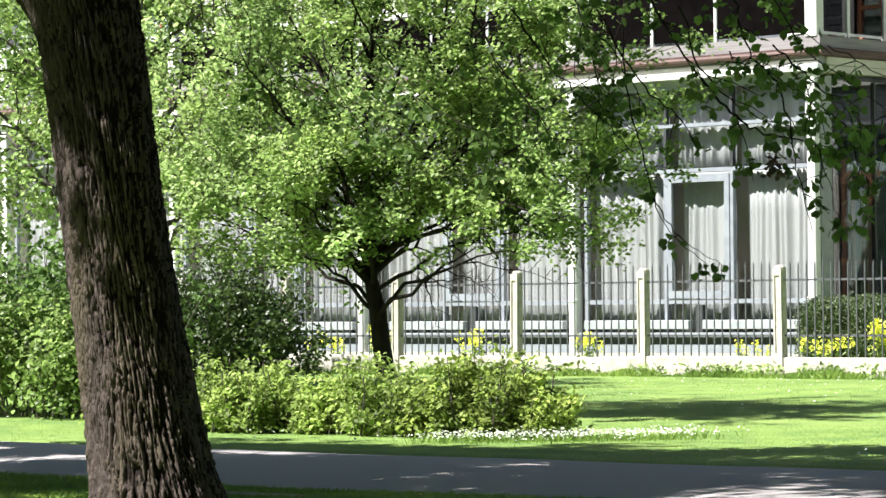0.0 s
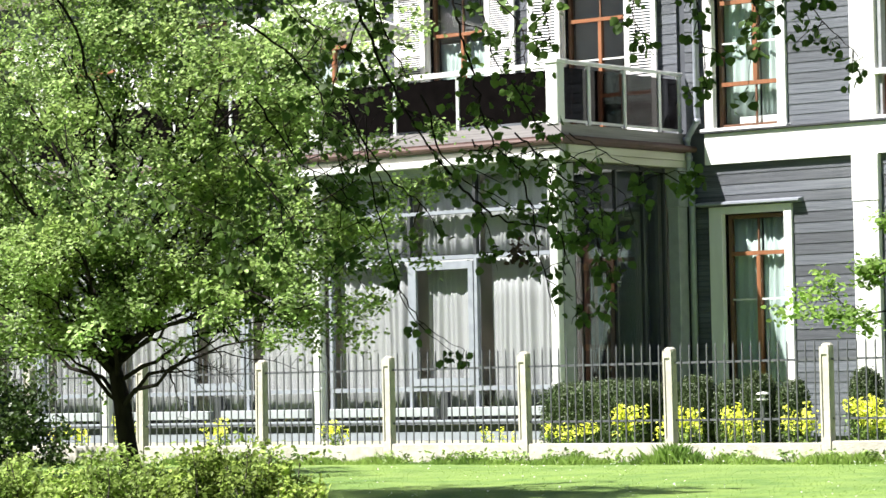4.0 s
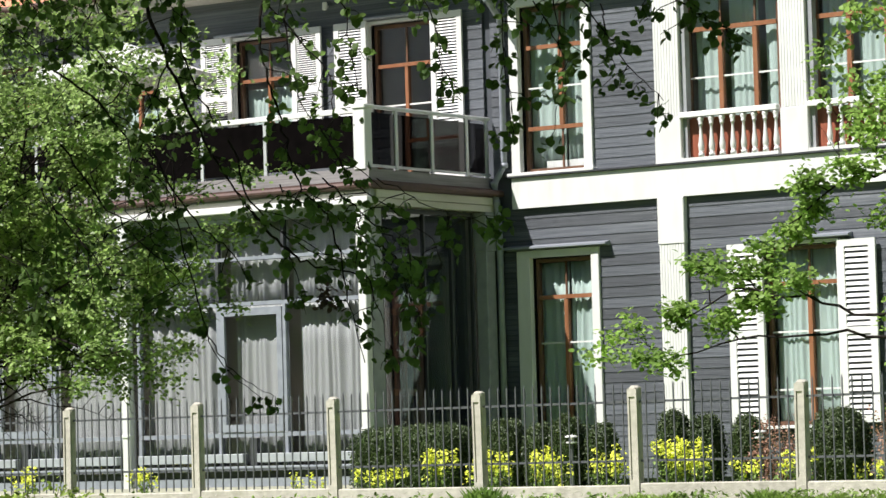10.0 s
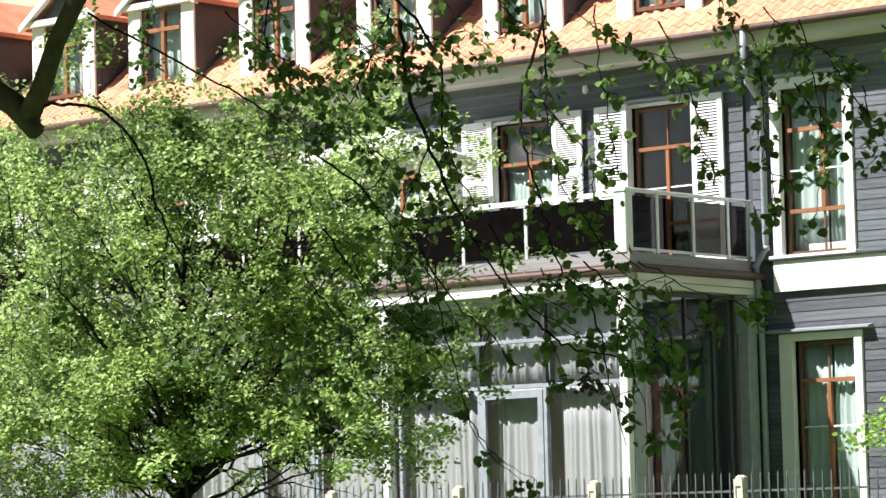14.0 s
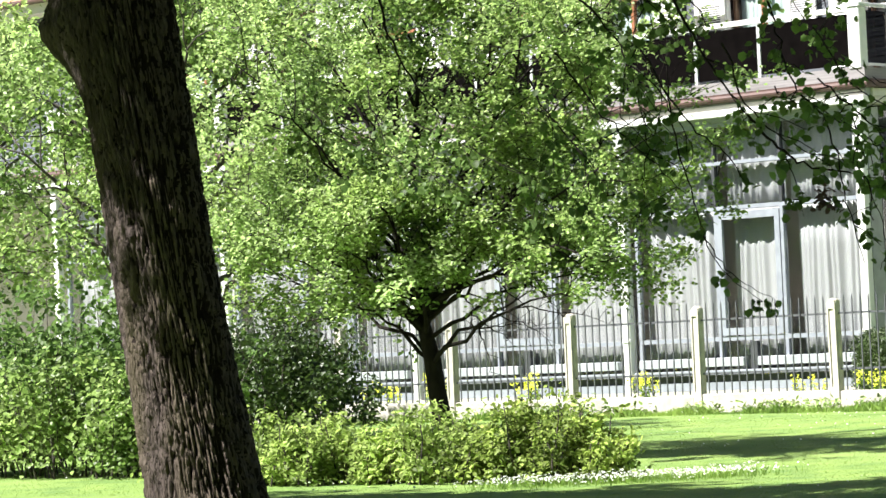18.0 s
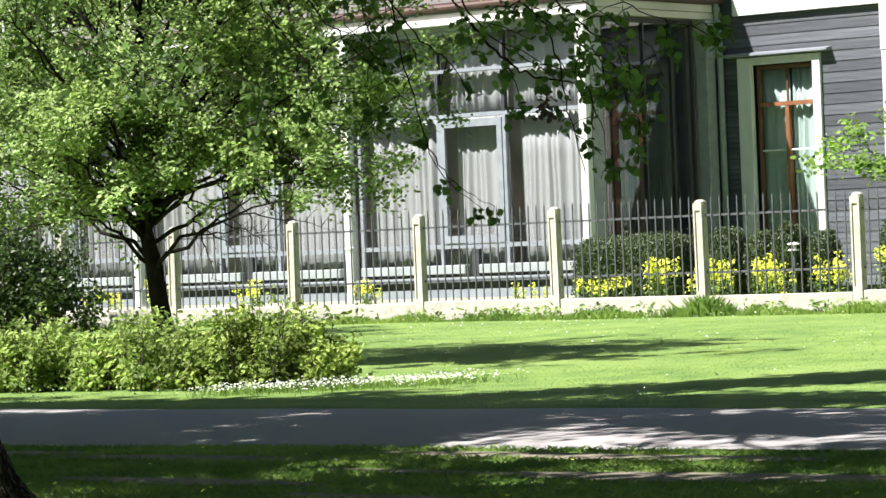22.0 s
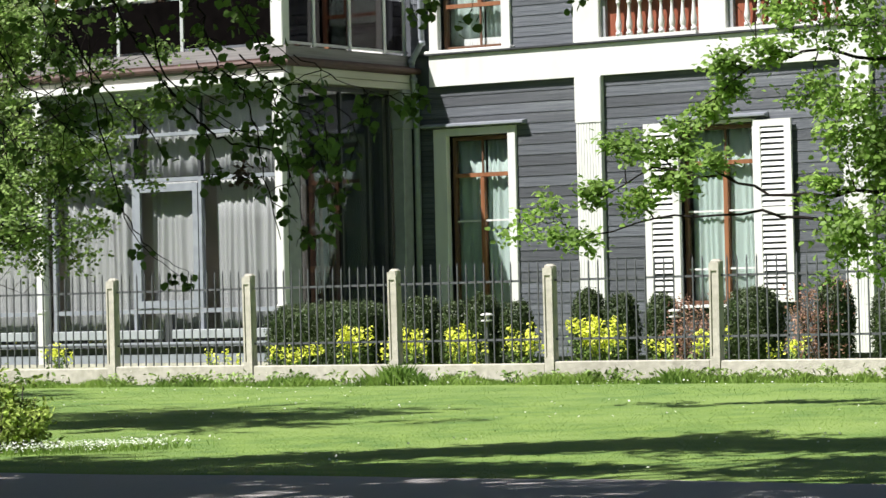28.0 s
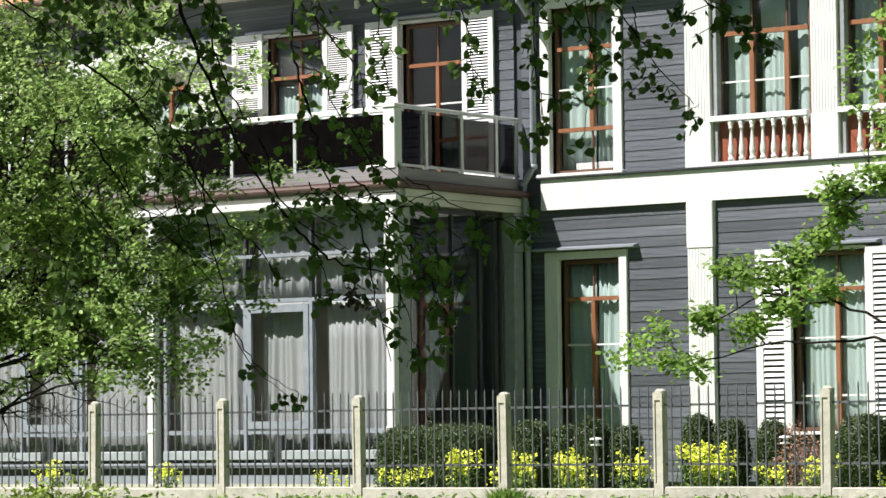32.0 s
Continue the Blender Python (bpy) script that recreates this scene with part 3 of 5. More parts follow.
# upper storey
glazed(-29.31, -28.11, 5.46, 8.18, [-28.60], [6.18, 7.52], muntins=(6.85,), thick=0.06, reach=(6.22, 7.48))
casing(-29.33, -28.09, 5.46, 8.2, 0.17, cap_out=0.05)
curtain(-29.28, -28.62, 5.5, 8.2, 44.23, GREENCURTAIN, "mint curtain behind the upper window")
curtain(-28.58, -28.12, 5.5, 8.2, 44.23, GREENCURTAIN, "mint curtain behind the upper window")
for a, b, ups in ((-26.2, -24.48, [-25.57, -24.94]), (-23.9, -22.07, [-23.28, -22.62])):
    glazed(a, b, 5.45, 8.28, ups, [7.52], muntins=(6.75,), thick=0.065, reach=(5.52, 7.48))
    bm = bmesh.new()
    box(bm, a - 0.02, a + 0.06, WALL_Y - 0.03, 44.06, 5.42, 8.3)
    box(bm, a + 0.06, b + 0.02, WALL_Y - 0.03, 44.06, 8.3, 8.5)
    own(part("casing", bm, COLUMN), villa)
    for p, q in ((a + 0.1, ups[0] - 0.12), (ups[0] + 0.08, ups[1] - 0.02), (ups[1] + 0.1, b - 0.06)):
        curtain(p, q, 5.5, 8.3, 44.23, GREENCURTAIN, "mint curtain behind the upper window")
    r = vblock("balustrade", (a - 0.04, b + 0.02, WALL_Y - 0.13, WALL_Y - 0.01, 6.115, 6.20), WHITE, label="white balustrade of turned balusters", bevel=0.012)
    sub(block("foot_rail", (a - 0.02, b + 0.02, WALL_Y - 0.12, WALL_Y - 0.02, 5.415, 5.47), WHITE), r)
    me = None
    for i in range(8):
        if me is None:
            bm = bmesh.new()
            lathe(bm, 0, 0, [(5.474, 0.05), (5.53, 0.05), (5.54, 0.03), (5.58, 0.046), (5.66, 0.05), (5.76, 0.034), (5.9, 0.024), (5.97, 0.022), (5.985, 0.038), (6.01, 0.038), (6.02, 0.03), (6.06, 0.05), (6.11, 0.05)], 10)
            o = part("baluster", bm, WHITE, smooth=True)
            me = o.data
        else:
            o = new("baluster", me)
        o.location = (a + 0.33 + (b - a - 0.36) * i / 7, WALL_Y - 0.07, 0)
        sub(o, r)
    vblock("apron", (a - 0.01, b, 44.0, 44.055, 5.43, 6.1), REDWOOD, label="reddish wooden panel behind the balusters")
for i, c in enumerate(UPPER):
    z0 = 5.46 if i == 0 else 6.1
    glazed(c - 0.64, c + 0.64, z0, 8.18, [c + 0.02], [7.48], muntins=(6.8,), thick=0.055, reach=(z0 + 0.06, 7.45))
    casing(c - 0.66, c + 0.66, z0, 8.2, 0.05, cap_out=0.30, foot=i > 0)
    shutter(c - 1.345, c - 0.665, z0 + 0.02, 8.27, 48)
    shutter(c + 0.675, c + 1.315, z0 + 0.02, 8.27, 48)
    if i:
        curtain(c - 0.6, c + 0.5, z0, 7.35, 44.23, GREENCURTAIN, "mint curtain behind the upper window")

vblock("window_board", (-28.98, -28.16, 44.16, 44.2, 5.53, 5.64), WHITE)
for x in (-36.3, -33.25):
    wl = thing("wall_lamp", "tiny white wall lamp under the eaves", "lamp", "wall lamps", at=(x, 43.9, 8.6))
    bm = bmesh.new()
    lathe(bm, x, 43.86, [(8.54, 0.03), (8.56, 0.045), (8.66, 0.045), (8.68, 0.03)], 10)
    own(part("body", bm, WHITE), wl)
    own(block("bracket", (x - 0.02, x + 0.02, 43.86, 43.945, 8.59, 8.62), WHITE), wl)

# ---- veranda ----
COLS = [-30.02 - 4.93 * i for i in range(5)]
bm = bmesh.new()
box(bm, XL, -29.9, 40.42, 43.95, 4.87, 5.05)
slab = own(part("balcony_floor", bm, OFFWHITE), veranda)
bm = bmesh.new()
box(bm, XL, -29.86, FRONT_Y - 0.06, FRONT_Y + 0.05, 4.97, 5.08)
# front fascia greyer than the side one: gutter shade put into its colour
own(part("front_fascia", bm, COLUMN), veranda)
own(block("drip_board", (XL, -29.85, FRONT_Y - 0.16, FRONT_Y + 0.05, 4.865, 4.966), WHITE, bevel=0.008), veranda)
bm = bmesh.new()
box(bm, -29.99, -29.84, FRONT_Y + 0.054, 43.95, 4.84, 4.95, 0.01)
box(bm, -29.985, -29.82, FRONT_Y + 0.054, 43.95, 4.955, 5.08, 0.01)
own(part("side_fascia", bm, OFFWHITE, label="pale painted fascia"), veranda)
bm = bmesh.new()
tube(bm, [Vector((XL, FRONT_Y - 0.13, 5.14)), Vector((-29.76, FRONT_Y - 0.13, 5.14)), Vector((-29.72, 43.9, 5.14))], [0.055] * 3, 10)
box(bm, XL, -29.80, FRONT_Y - 0.11, FRONT_Y + 0.02, 5.084, 5.22)
box(bm, -29.97, -29.80, FRONT_Y + 0.024, 43.9, 5.084, 5.22)
own(part("balcony_gutter", bm, COPPER, label="brown copper gutter round the balcony"), veranda)
bm = bmesh.new()
box(bm, XL, -29.86, FRONT_Y - 0.08, FRONT_Y + 0.14, 5.224, 5.42)
box(bm, -30.05, -29.86, FRONT_Y + 0.14, 43.9, 5.224, 5.40)
own(part("kerb", bm, KERB, label="dark metal kerb under the railing"), veranda)
own(block("head_beam", (XL, -29.97, FRONT_Y + 0.04, FRONT_Y + 0.16, 4.79, 4.86), SLATE), veranda)
own(block("floor", (XL, -29.9, FRONT_Y - 0.1, 44.0, 0.1, 0.46), CONCRETE), veranda)
for c in COLS:
    bm = bmesh.new()
    box(bm, c - 0.115, c + 0.04, FRONT_Y - 0.08, FRONT_Y + 0.06, 0.25, 4.20, 0.012)
    box(bm, c - 0.13, c + 0.055, FRONT_Y - 0.095, FRONT_Y + 0.075, 4.20, 4.861, 0.012)
    box(bm, c - 0.13, c + 0.055, FRONT_Y - 0.095, FRONT_Y + 0.075, 1.30, 1.35, 0.01)
    own(part("column", bm, WHITE), veranda)
    bm = bmesh.new()
    box(bm, c - 0.12, c + 0.11, FRONT_Y - 0.10, FRONT_Y + 0.10, 5.40, 6.36, 0.012)
    box(bm, c - 0.14, c + 0.13, FRONT_Y - 0.12, FRONT_Y + 0.12, 6.36, 6.42, 0.012)
    own(part("balcony_post", bm, WHITE), veranda)
# wall column in grey, a shaded copy of the white ones
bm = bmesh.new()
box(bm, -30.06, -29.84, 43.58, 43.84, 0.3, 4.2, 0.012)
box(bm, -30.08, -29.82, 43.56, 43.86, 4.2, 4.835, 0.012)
own(part("column", bm, COLUMN, label="column against the wall, greyed for its shade"), veranda)
# railing
for a, b in zip(COLS[1:], COLS):
    us = [a + 0.14, a + 1.68, a + 2.99, b - 0.14]
    own(block("handrail", (a + 0.14, b - 0.14, FRONT_Y - 0.04, FRONT_Y + 0.04, 6.30, 6.38), WHITE, bevel=0.015), veranda)
    for u in us[1:-1]:
        own(block("rail_post", (u - 0.03, u + 0.03, FRONT_Y - 0.03, FRONT_Y + 0.03, 5.42, 6.30), STEEL), veranda)
    for p, q in zip(us, us[1:]):
        own(block("panel", (p + 0.035, q - 0.035, FRONT_Y - 0.008, FRONT_Y + 0.008, 5.47, 6.26), SMOKE), veranda)
own(block("handrail", (-29.98, -29.91, FRONT_Y + 0.12, 43.9, 6.36, 6.42), STEEL, bevel=0.015), veranda)
own(block("foot_rail", (-29.96, -29.93, FRONT_Y + 0.12, 43.9, 5.44, 5.48), STEEL), veranda)
for y in (41.27, 42.25, 43.23, 43.80):
    own(block("rail_post", (-29.97, -29.92, y - 0.035, y + 0.035, 5.40, 6.36), STEEL), veranda)
for p, q in ((40.63, 41.23), (41.31, 42.21), (42.29, 43.19), (43.27, 43.76)):
    own(block("panel", (-29.95, -29.94, p, q, 5.48, 6.3), SMOKEPANE), veranda)
# glazing of the front
GY = FRONT_Y + 0.06
for a, b in zip(COLS[1:], COLS):
    x0, x1 = a + 0.13, b - 0.13
    bm = bmesh.new()
    for z, h, deep in ((3.40, 0.032, 0.17), (4.13, 0.028, 0.17), (0.62, 0.06, 0.09), (4.75, 0.035, 0.09), (1.29, 0.035, 0.09)):
        box(bm, x0, x1, GY, GY + deep, z - h, z + h)
    fr = own(part("glazing_frame", bm, SLATE), veranda)
    ups = [x0 + 0.03, a + 1.86, a + 3.22, x1 - 0.03]
    for u in ups:
        for c, d in ((0.68, 1.25), (1.33, 3.368), (3.432, 4.102), (4.158, 4.715)):
            # upper mullions take the darker copy, their shaded look put into colour
            sub(block("mullion", (u - 0.03, u + 0.03, GY - 0.006, GY + 0.08, c, d), DARKTRIM_SHADE if c > 3 else SLATE), fr)
    for p, q in zip(ups, ups[1:]):
        for c, d in ((0.68, 1.25), (1.33, 3.368), (3.432, 4.102), (4.158, 4.715)):
            g = sub(block("pane", (p + 0.03, q - 0.03, GY + 0.04, GY + 0.048, c, d), VPANE), fr)
            g.visible_shadow = False
    # door leaf
    bm = bmesh.new()
    p, q = ups[1] + 0.04, ups[2] - 0.04
    lattice(bm, [p, p + 0.10, q - 0.10, q], [1.34, 1.46, 3.21, 3.33], GY - 0.02, GY + 0.03, {(1, 1)})
    own(part("door", bm, SLATE, label="grey framed glazed door leaf"), veranda)
    for p, q in ((x0 + 0.05, ups[1] - 0.02), (ups[1] + 0.19, ups[2] - 0.08), (ups[2] + 0.15, x1 - 0.05)):
        curtain(p, q, 0.72, 3.38, GY + 0.24, CURTAIN, "pale pleated curtain behind the veranda glass", 7.6, 0.042)
    for p, q in zip(ups, ups[1:]):
        curtain(p + 0.05, q - 0.05, 3.43, 4.72, GY + 0.24, CURTAIN, "short pale pleated curtain in the upper lights", 7.6, 0.042)
    for p, q in ((x0 + 0.1, ups[1] + 0.58), (ups[1] + 0.86, x1 - 0.1)):
        own(block("sill_board", (p, q, GY - 0.16, GY - 0.01, 0.85, 0.99), SILLGREY, bevel=0.01), veranda)
    own(block("low_rail", (x0, x1, GY - 0.18, GY - 0.06, 0.72, 0.79), SLATE, bevel=0.008), veranda)
    # near-black strip stands in for the shade of the gap
    own(block("plinth_recess", (x0, x1, GY - 0.04, GY - 0.012, 0.60, 0.70), DARKTRIM_SHADE), veranda)
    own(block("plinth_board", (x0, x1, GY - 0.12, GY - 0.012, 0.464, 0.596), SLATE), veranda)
    own(block("strut", (ups[1] + 0.70, ups[1] + 0.84, GY - 0.12, GY - 0.012, 0.80, 1.235), DARKTRIM_SHADE), veranda)
# side of the veranda: its own shade put into frame, pane and blind colours
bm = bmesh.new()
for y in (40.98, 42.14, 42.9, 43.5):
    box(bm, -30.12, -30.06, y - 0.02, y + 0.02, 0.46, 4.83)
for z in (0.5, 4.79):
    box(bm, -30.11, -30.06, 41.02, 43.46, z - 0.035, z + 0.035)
sf = own(part("side_frame", bm, DARKTRIM_SHADE), veranda)
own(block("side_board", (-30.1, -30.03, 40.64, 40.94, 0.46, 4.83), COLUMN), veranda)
bm = bmesh.new()
for y in (41.32, 41.72, 42.06):
    box(bm, -30.26, -30.2, y - 0.05, y + 0.05, 0.5, 3.24)
for z in (0.55, 1.9, 2.5, 3.18):
    box(bm, -30.255, -30.205, 41.37, 42.01, z - 0.05, z + 0.05)
own(part("side_door", bm, BROWN, label="brown wooden door frame in the shaded side"), veranda)
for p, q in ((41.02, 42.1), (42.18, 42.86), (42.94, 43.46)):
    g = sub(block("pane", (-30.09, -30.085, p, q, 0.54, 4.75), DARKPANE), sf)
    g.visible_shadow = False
bm = bmesh.new()
box(bm, XL, -30.13, 43.8, 43.95, 0.46, 4.86)
box(bm, XL, XL + 0.1, 40.7, 43.8, 0.46, 4.86)
own(part("inner_wall", bm, DARKROOM), veranda)
# added blinds, near-black in place of the shade behind the side glass
own(block("blind", (-30.19, -30.17, 42.2, 43.46, 0.6, 4.74), BLIND, label="blind behind the side glass, darkened for shade"), veranda)
own(block("blind", (-30.36, -30.34, 40.98, 42.1, 0.6, 4.74), BLIND, label="blind behind the side door, darkened for shade"), veranda)

# ---- roof ----
SLOPE = math.tan(radians(38))


def roof_z(y):
    return 9.19 + (y - 43.3) * SLOPE


bm = bmesh.new()
v = [bm.verts.new(p) for x in (XL, XR) for p in ((x, 43.32, 9.17), (x, 48.3, 9.1), (x, 48.3, roof_z(48.3)))]
for i in range(3):
    bm.faces.new((v[i], v[(i + 1) % 3], v[3 + (i + 1) % 3], v[3 + i]))
bm.faces.new(v[2::-1])
bm.faces.new(v[3:])
roof = own(part("roof", bm, TILE, label="orange pantile roof"), villa)


def tile_mesh(bm, x, y, w=0.235, run=0.36):
    """One pantile: a wave across, a step at its lower edge."""
    n = 7
    z0, z1 = roof_z(y), roof_z(y + run * 0.9)
    top, low = [], []
    for i in range(n):
        s = i / (n - 1)
        h = 0.03 * math.sin(6.283 * s - 0.6) + 0.045
        top.append((bm.verts.new((x + w * s, y, z0 + h)), bm.verts.new((x + w * s, y + run * 0.9, z1 + h - 0.028))))
        low.append(bm.verts.new((x + w * s, y + 0.003, z0 + h - 0.022)))
    for i in range(n - 1):
        bm.faces.new((top[i][0], top[i + 1][0], top[i + 1][1], top[i][1]))
        bm.faces.new((low[i], low[i + 1], top[i + 1][0], top[i][0]))


tile_data = None
for r in range(2):
    for i in range(159):
        if tile_data is None:
            bm = bmesh.new()
            tile_mesh(bm, 0, 43.22)
            o = part("tile", bm, TILE)
            tile_data = o.data
        else:
            o = new("tile", tile_data)
        o.location = (-54.9 + 0.237 * i, 0.32 * r, 0.32 * r * SLOPE + 0.004 * math.sin(i * 5.1 + r))
        sub(o, roof)
bm = bmesh.new()
for r in range(2, 12):
    for i in range(159):
        tile_mesh(bm, -54.9 + 0.237 * i, 43.22 + 0.32 * r)
rest = sub(part("tile_rest", bm, TILE), roof)
rest["kind"] = "stuff"


def dormer(c):
    """A gabled dormer: cheeks, pilasters, window, white verge and tiled top."""
    y, zb, ze, zp = 44.0, 9.55, 11.35, 12.1
    bm = bmesh.new()
    box(bm, c - 0.88, c - 0.54, y + 0.02, 47.0, zb, ze)
    box(bm, c + 0.54, c + 0.88, y + 0.02, 47.0, zb, ze)
    box(bm, c - 0.54, c + 0.54, y + 0.6, y + 0.7, zb, ze)
    v = [bm.verts.new(p) for yy in (y + 0.04, 47.5) for p in ((c - 0.88, yy, ze), (c + 0.88, yy, ze), (c, yy, zp - 0.06))]
    bm.faces.new(v[:3])
    bm.faces.new((v[0], v[3], v[4], v[1]))
    bm.faces.new((v[1], v[4], v[5], v[2]))
    bm.faces.new((v[2], v[5], v[3], v[0]))
    d = own(part("dormer", bm, WALLDARK, label="gabled dormer with white pilasters"), villa)
    for s in (-1, 1):
        sub(block("pilaster", (c + s * 0.72 - 0.17, c + s * 0.72 + 0.17, y - 0.04, y + 0.02, zb, ze - 0.02), WHITE, bevel=0.01), d)
        bm = bmesh.new()
        p = [(c + s * 1.08, ze - 0.1), (c + s * 1.08, ze + 0.02), (c, zp + 0.06), (c, zp - 0.09)]
        q = [bm.verts.new((x, yy, z)) for yy in (y - 0.22, y - 0.1) for x, z in p]
        for i in range(4):
            bm.faces.new((q[i], q[(i + 1) % 4], q[4 + (i + 1) % 4], q[4 + i]))
        bm.faces.new(q[3::-1])
        bm.faces.new(q[4:])
        sub(part("verge", bm, WHITE), d)
        bm = bmesh.new()
        p = [(c + s * 1.1, ze - 0.06), (c + s * 1.1, ze + 0.03), (c, zp + 0.13), (c, zp + 0.04)]
        q = [bm.verts.new((x, yy, z)) for yy in (y - 0.2, 47.5) for x, z in p]
        for i in range(4):
            bm.faces.new((q[i], q[(i + 1) % 4], q[4 + (i + 1) % 4], q[4 + i]))
        bm.faces.new(q[3::-1])
        bm.faces.new(q[4:])
        sub(part("dormer_roof", bm, TILE), d)
    sub(block("cornice", (c - 0.95, c + 0.95, y - 0.16, y + 0.03, ze - 0.018, ze + 0.1), WHITE, bevel=0.01), d)
    glazed(c - 0.53, c + 0.53, 9.85, ze - 0.03, [c], [10.9], y=y + 0.03, thick=0.07)
    curtain(c - 0.5, c + 0.5, 9.85, ze - 0.05, y + 0.25, GREENCURTAIN, "mint curtain behind the dormer window")


for c in UPPER:
    dormer(c)

# white parasol on the balcony
parasol = thing("parasol", "white square parasol open on the balcony", "parasol", at=(-36.45, 42.3, 5.05))
bm = bmesh.new()
lathe(bm, -36.45, 42.3, [(5.06, 0.03), (8.13, 0.025)], 8)
lathe(bm, -36.45, 42.3, [(5.06, 0.25), (5.14, 0.22)], 12)
own(part("pole", bm, STEEL), parasol)
bm = bmesh.new()
apex = bm.verts.new((-36.45, 42.3, 8.16))
rim = []
for i in range(16):
    s = i / 16 * 8
    a = [(-1, -1), (0, -1), (1, -1), (1, 0), (1, 1), (0, 1), (-1, 1), (-1, 0)]
    p, q = a[int(s) % 8], a[(int(s) + 1) % 8]
    f = s - int(s)
    rim.append(bm.verts.new((-36.45 + 1.15 * (p[0] * (1 - f) + q[0] * f), 42.3 + 1.1 * (p[1] * (1 - f) + q[1] * f), 7.62 - 0.05 * math.cos(i * 3.1416 / 2))))
hem = [bm.verts.new((q.co.x, q.co.y, q.co.z - 0.2)) for q in rim]
for i in range(16):
    bm.faces.new((rim[i], rim[(i + 1) % 16], apex))
    bm.faces.new((hem[i], hem[(i + 1) % 16], rim[(i + 1) % 16], rim[i]))
own(part("canopy", bm, WHITE), parasol)
# ---- plants ----


def grow(bm, rng, a, b, r0, level, tips, side=0.5, kids=5, arch=0.06):
    """A limb from a to b with side limbs; the last level bears the leaf points."""
    L = (b - a).length
    n = 7 if level else 4
    pts = bend(a, b, n, arch * L, rng, 0.05)
    tube(bm, pts, [r0 * (1 - 0.82 * i / n) for i in range(n + 1)], 8 if level > 1 else 5)
    if level == 0:
        for w in (0.35, 0.6, 0.8, 1.0):
            k = w * n
            j = min(int(k), n - 1)
            tips.append(tuple(pts[j].lerp(pts[j + 1], k - j)))
        return
    d = (b - a).normalized()
    for i in range(kids):
        u = 0.28 + 0.72 * (i + rng.random()) / kids
        k = min(u, 1.0) * n
        j = min(int(k), n - 1)
        p = pts[j].lerp(pts[j + 1], k - j)
        out = Vector(rng.normal(size=3))
        out = (out - d * out.dot(d)).normalized()
        way = (d * 0.75 + out * 0.95 + Vector((0, 0, 0.18))).normalized()
        grow(bm, rng, p, p + way * L * side * (0.75 + 0.5 * rng.random()), max(0.004, r0 * 0.42 * (1.15 - u * 0.6)), level - 1, tips, side, kids, 0.03)


def leafy_tree(label, base, trunk, radii, limbs, size, mat, seed, per=12, spread=0.09, level=2, kids=5, side=0.46, bark=None, r_limb=0.05, extra="", name="tree", wide=0.7, share=1.0, up=0.35, floor=0.0):
    """trunk: points; limbs: (height share along the trunk, end point); each limb branches level times."""
    g = np.random.default_rng(seed)
    e = thing(name, label, "tree", at=base)
    pts = [Vector(p) for p in trunk]
    bm = bmesh.new()
    tube(bm, pts, radii, 14)
    tips = []
    for s, end, *own_side in limbs:
        k = s * (len(pts) - 1)
        j = min(int(k), len(pts) - 2)
        a = pts[j].lerp(pts[j + 1], k - j)
        grow(bm, g, a, Vector(end), r_limb, level, tips, own_side[0] if own_side else side, kids)
    own(part("trunk", bm, bark or TWIG, label="dark trunk and limbs", smooth=True), e)
    keep = g.random(len(tips)) < share
    tips = [t for t, k in zip(tips, keep) if k and t[2] > floor]
    own(leaves("crown", clumps(tips, per, spread, g, 0.8), size, mat, g, label=extra, wide=wide, up=up), e)
    return e


def ring_limbs(centre, half, count, seed, lo=-0.3, hi=1.45, s0=0.35, s1=0.95):
    """End points on the upper shell of a crown."""
    g = np.random.default_rng(seed)
    out = []
    for i in range(count):
        t = i / (count - 1)
        ang, el = i * 2.39996 + g.normal() * 0.2, lo + (hi - lo) * t
        q = 0.62 + 0.16 * g.random()
        out.append((s0 + (s1 - s0) * t, (centre[0] + half[0] * q * math.cos(ang) * math.cos(el), centre[1] + half[1] * q * math.sin(ang) * math.cos(el), centre[2] + half[2] * q * math.sin(el))))
    return out


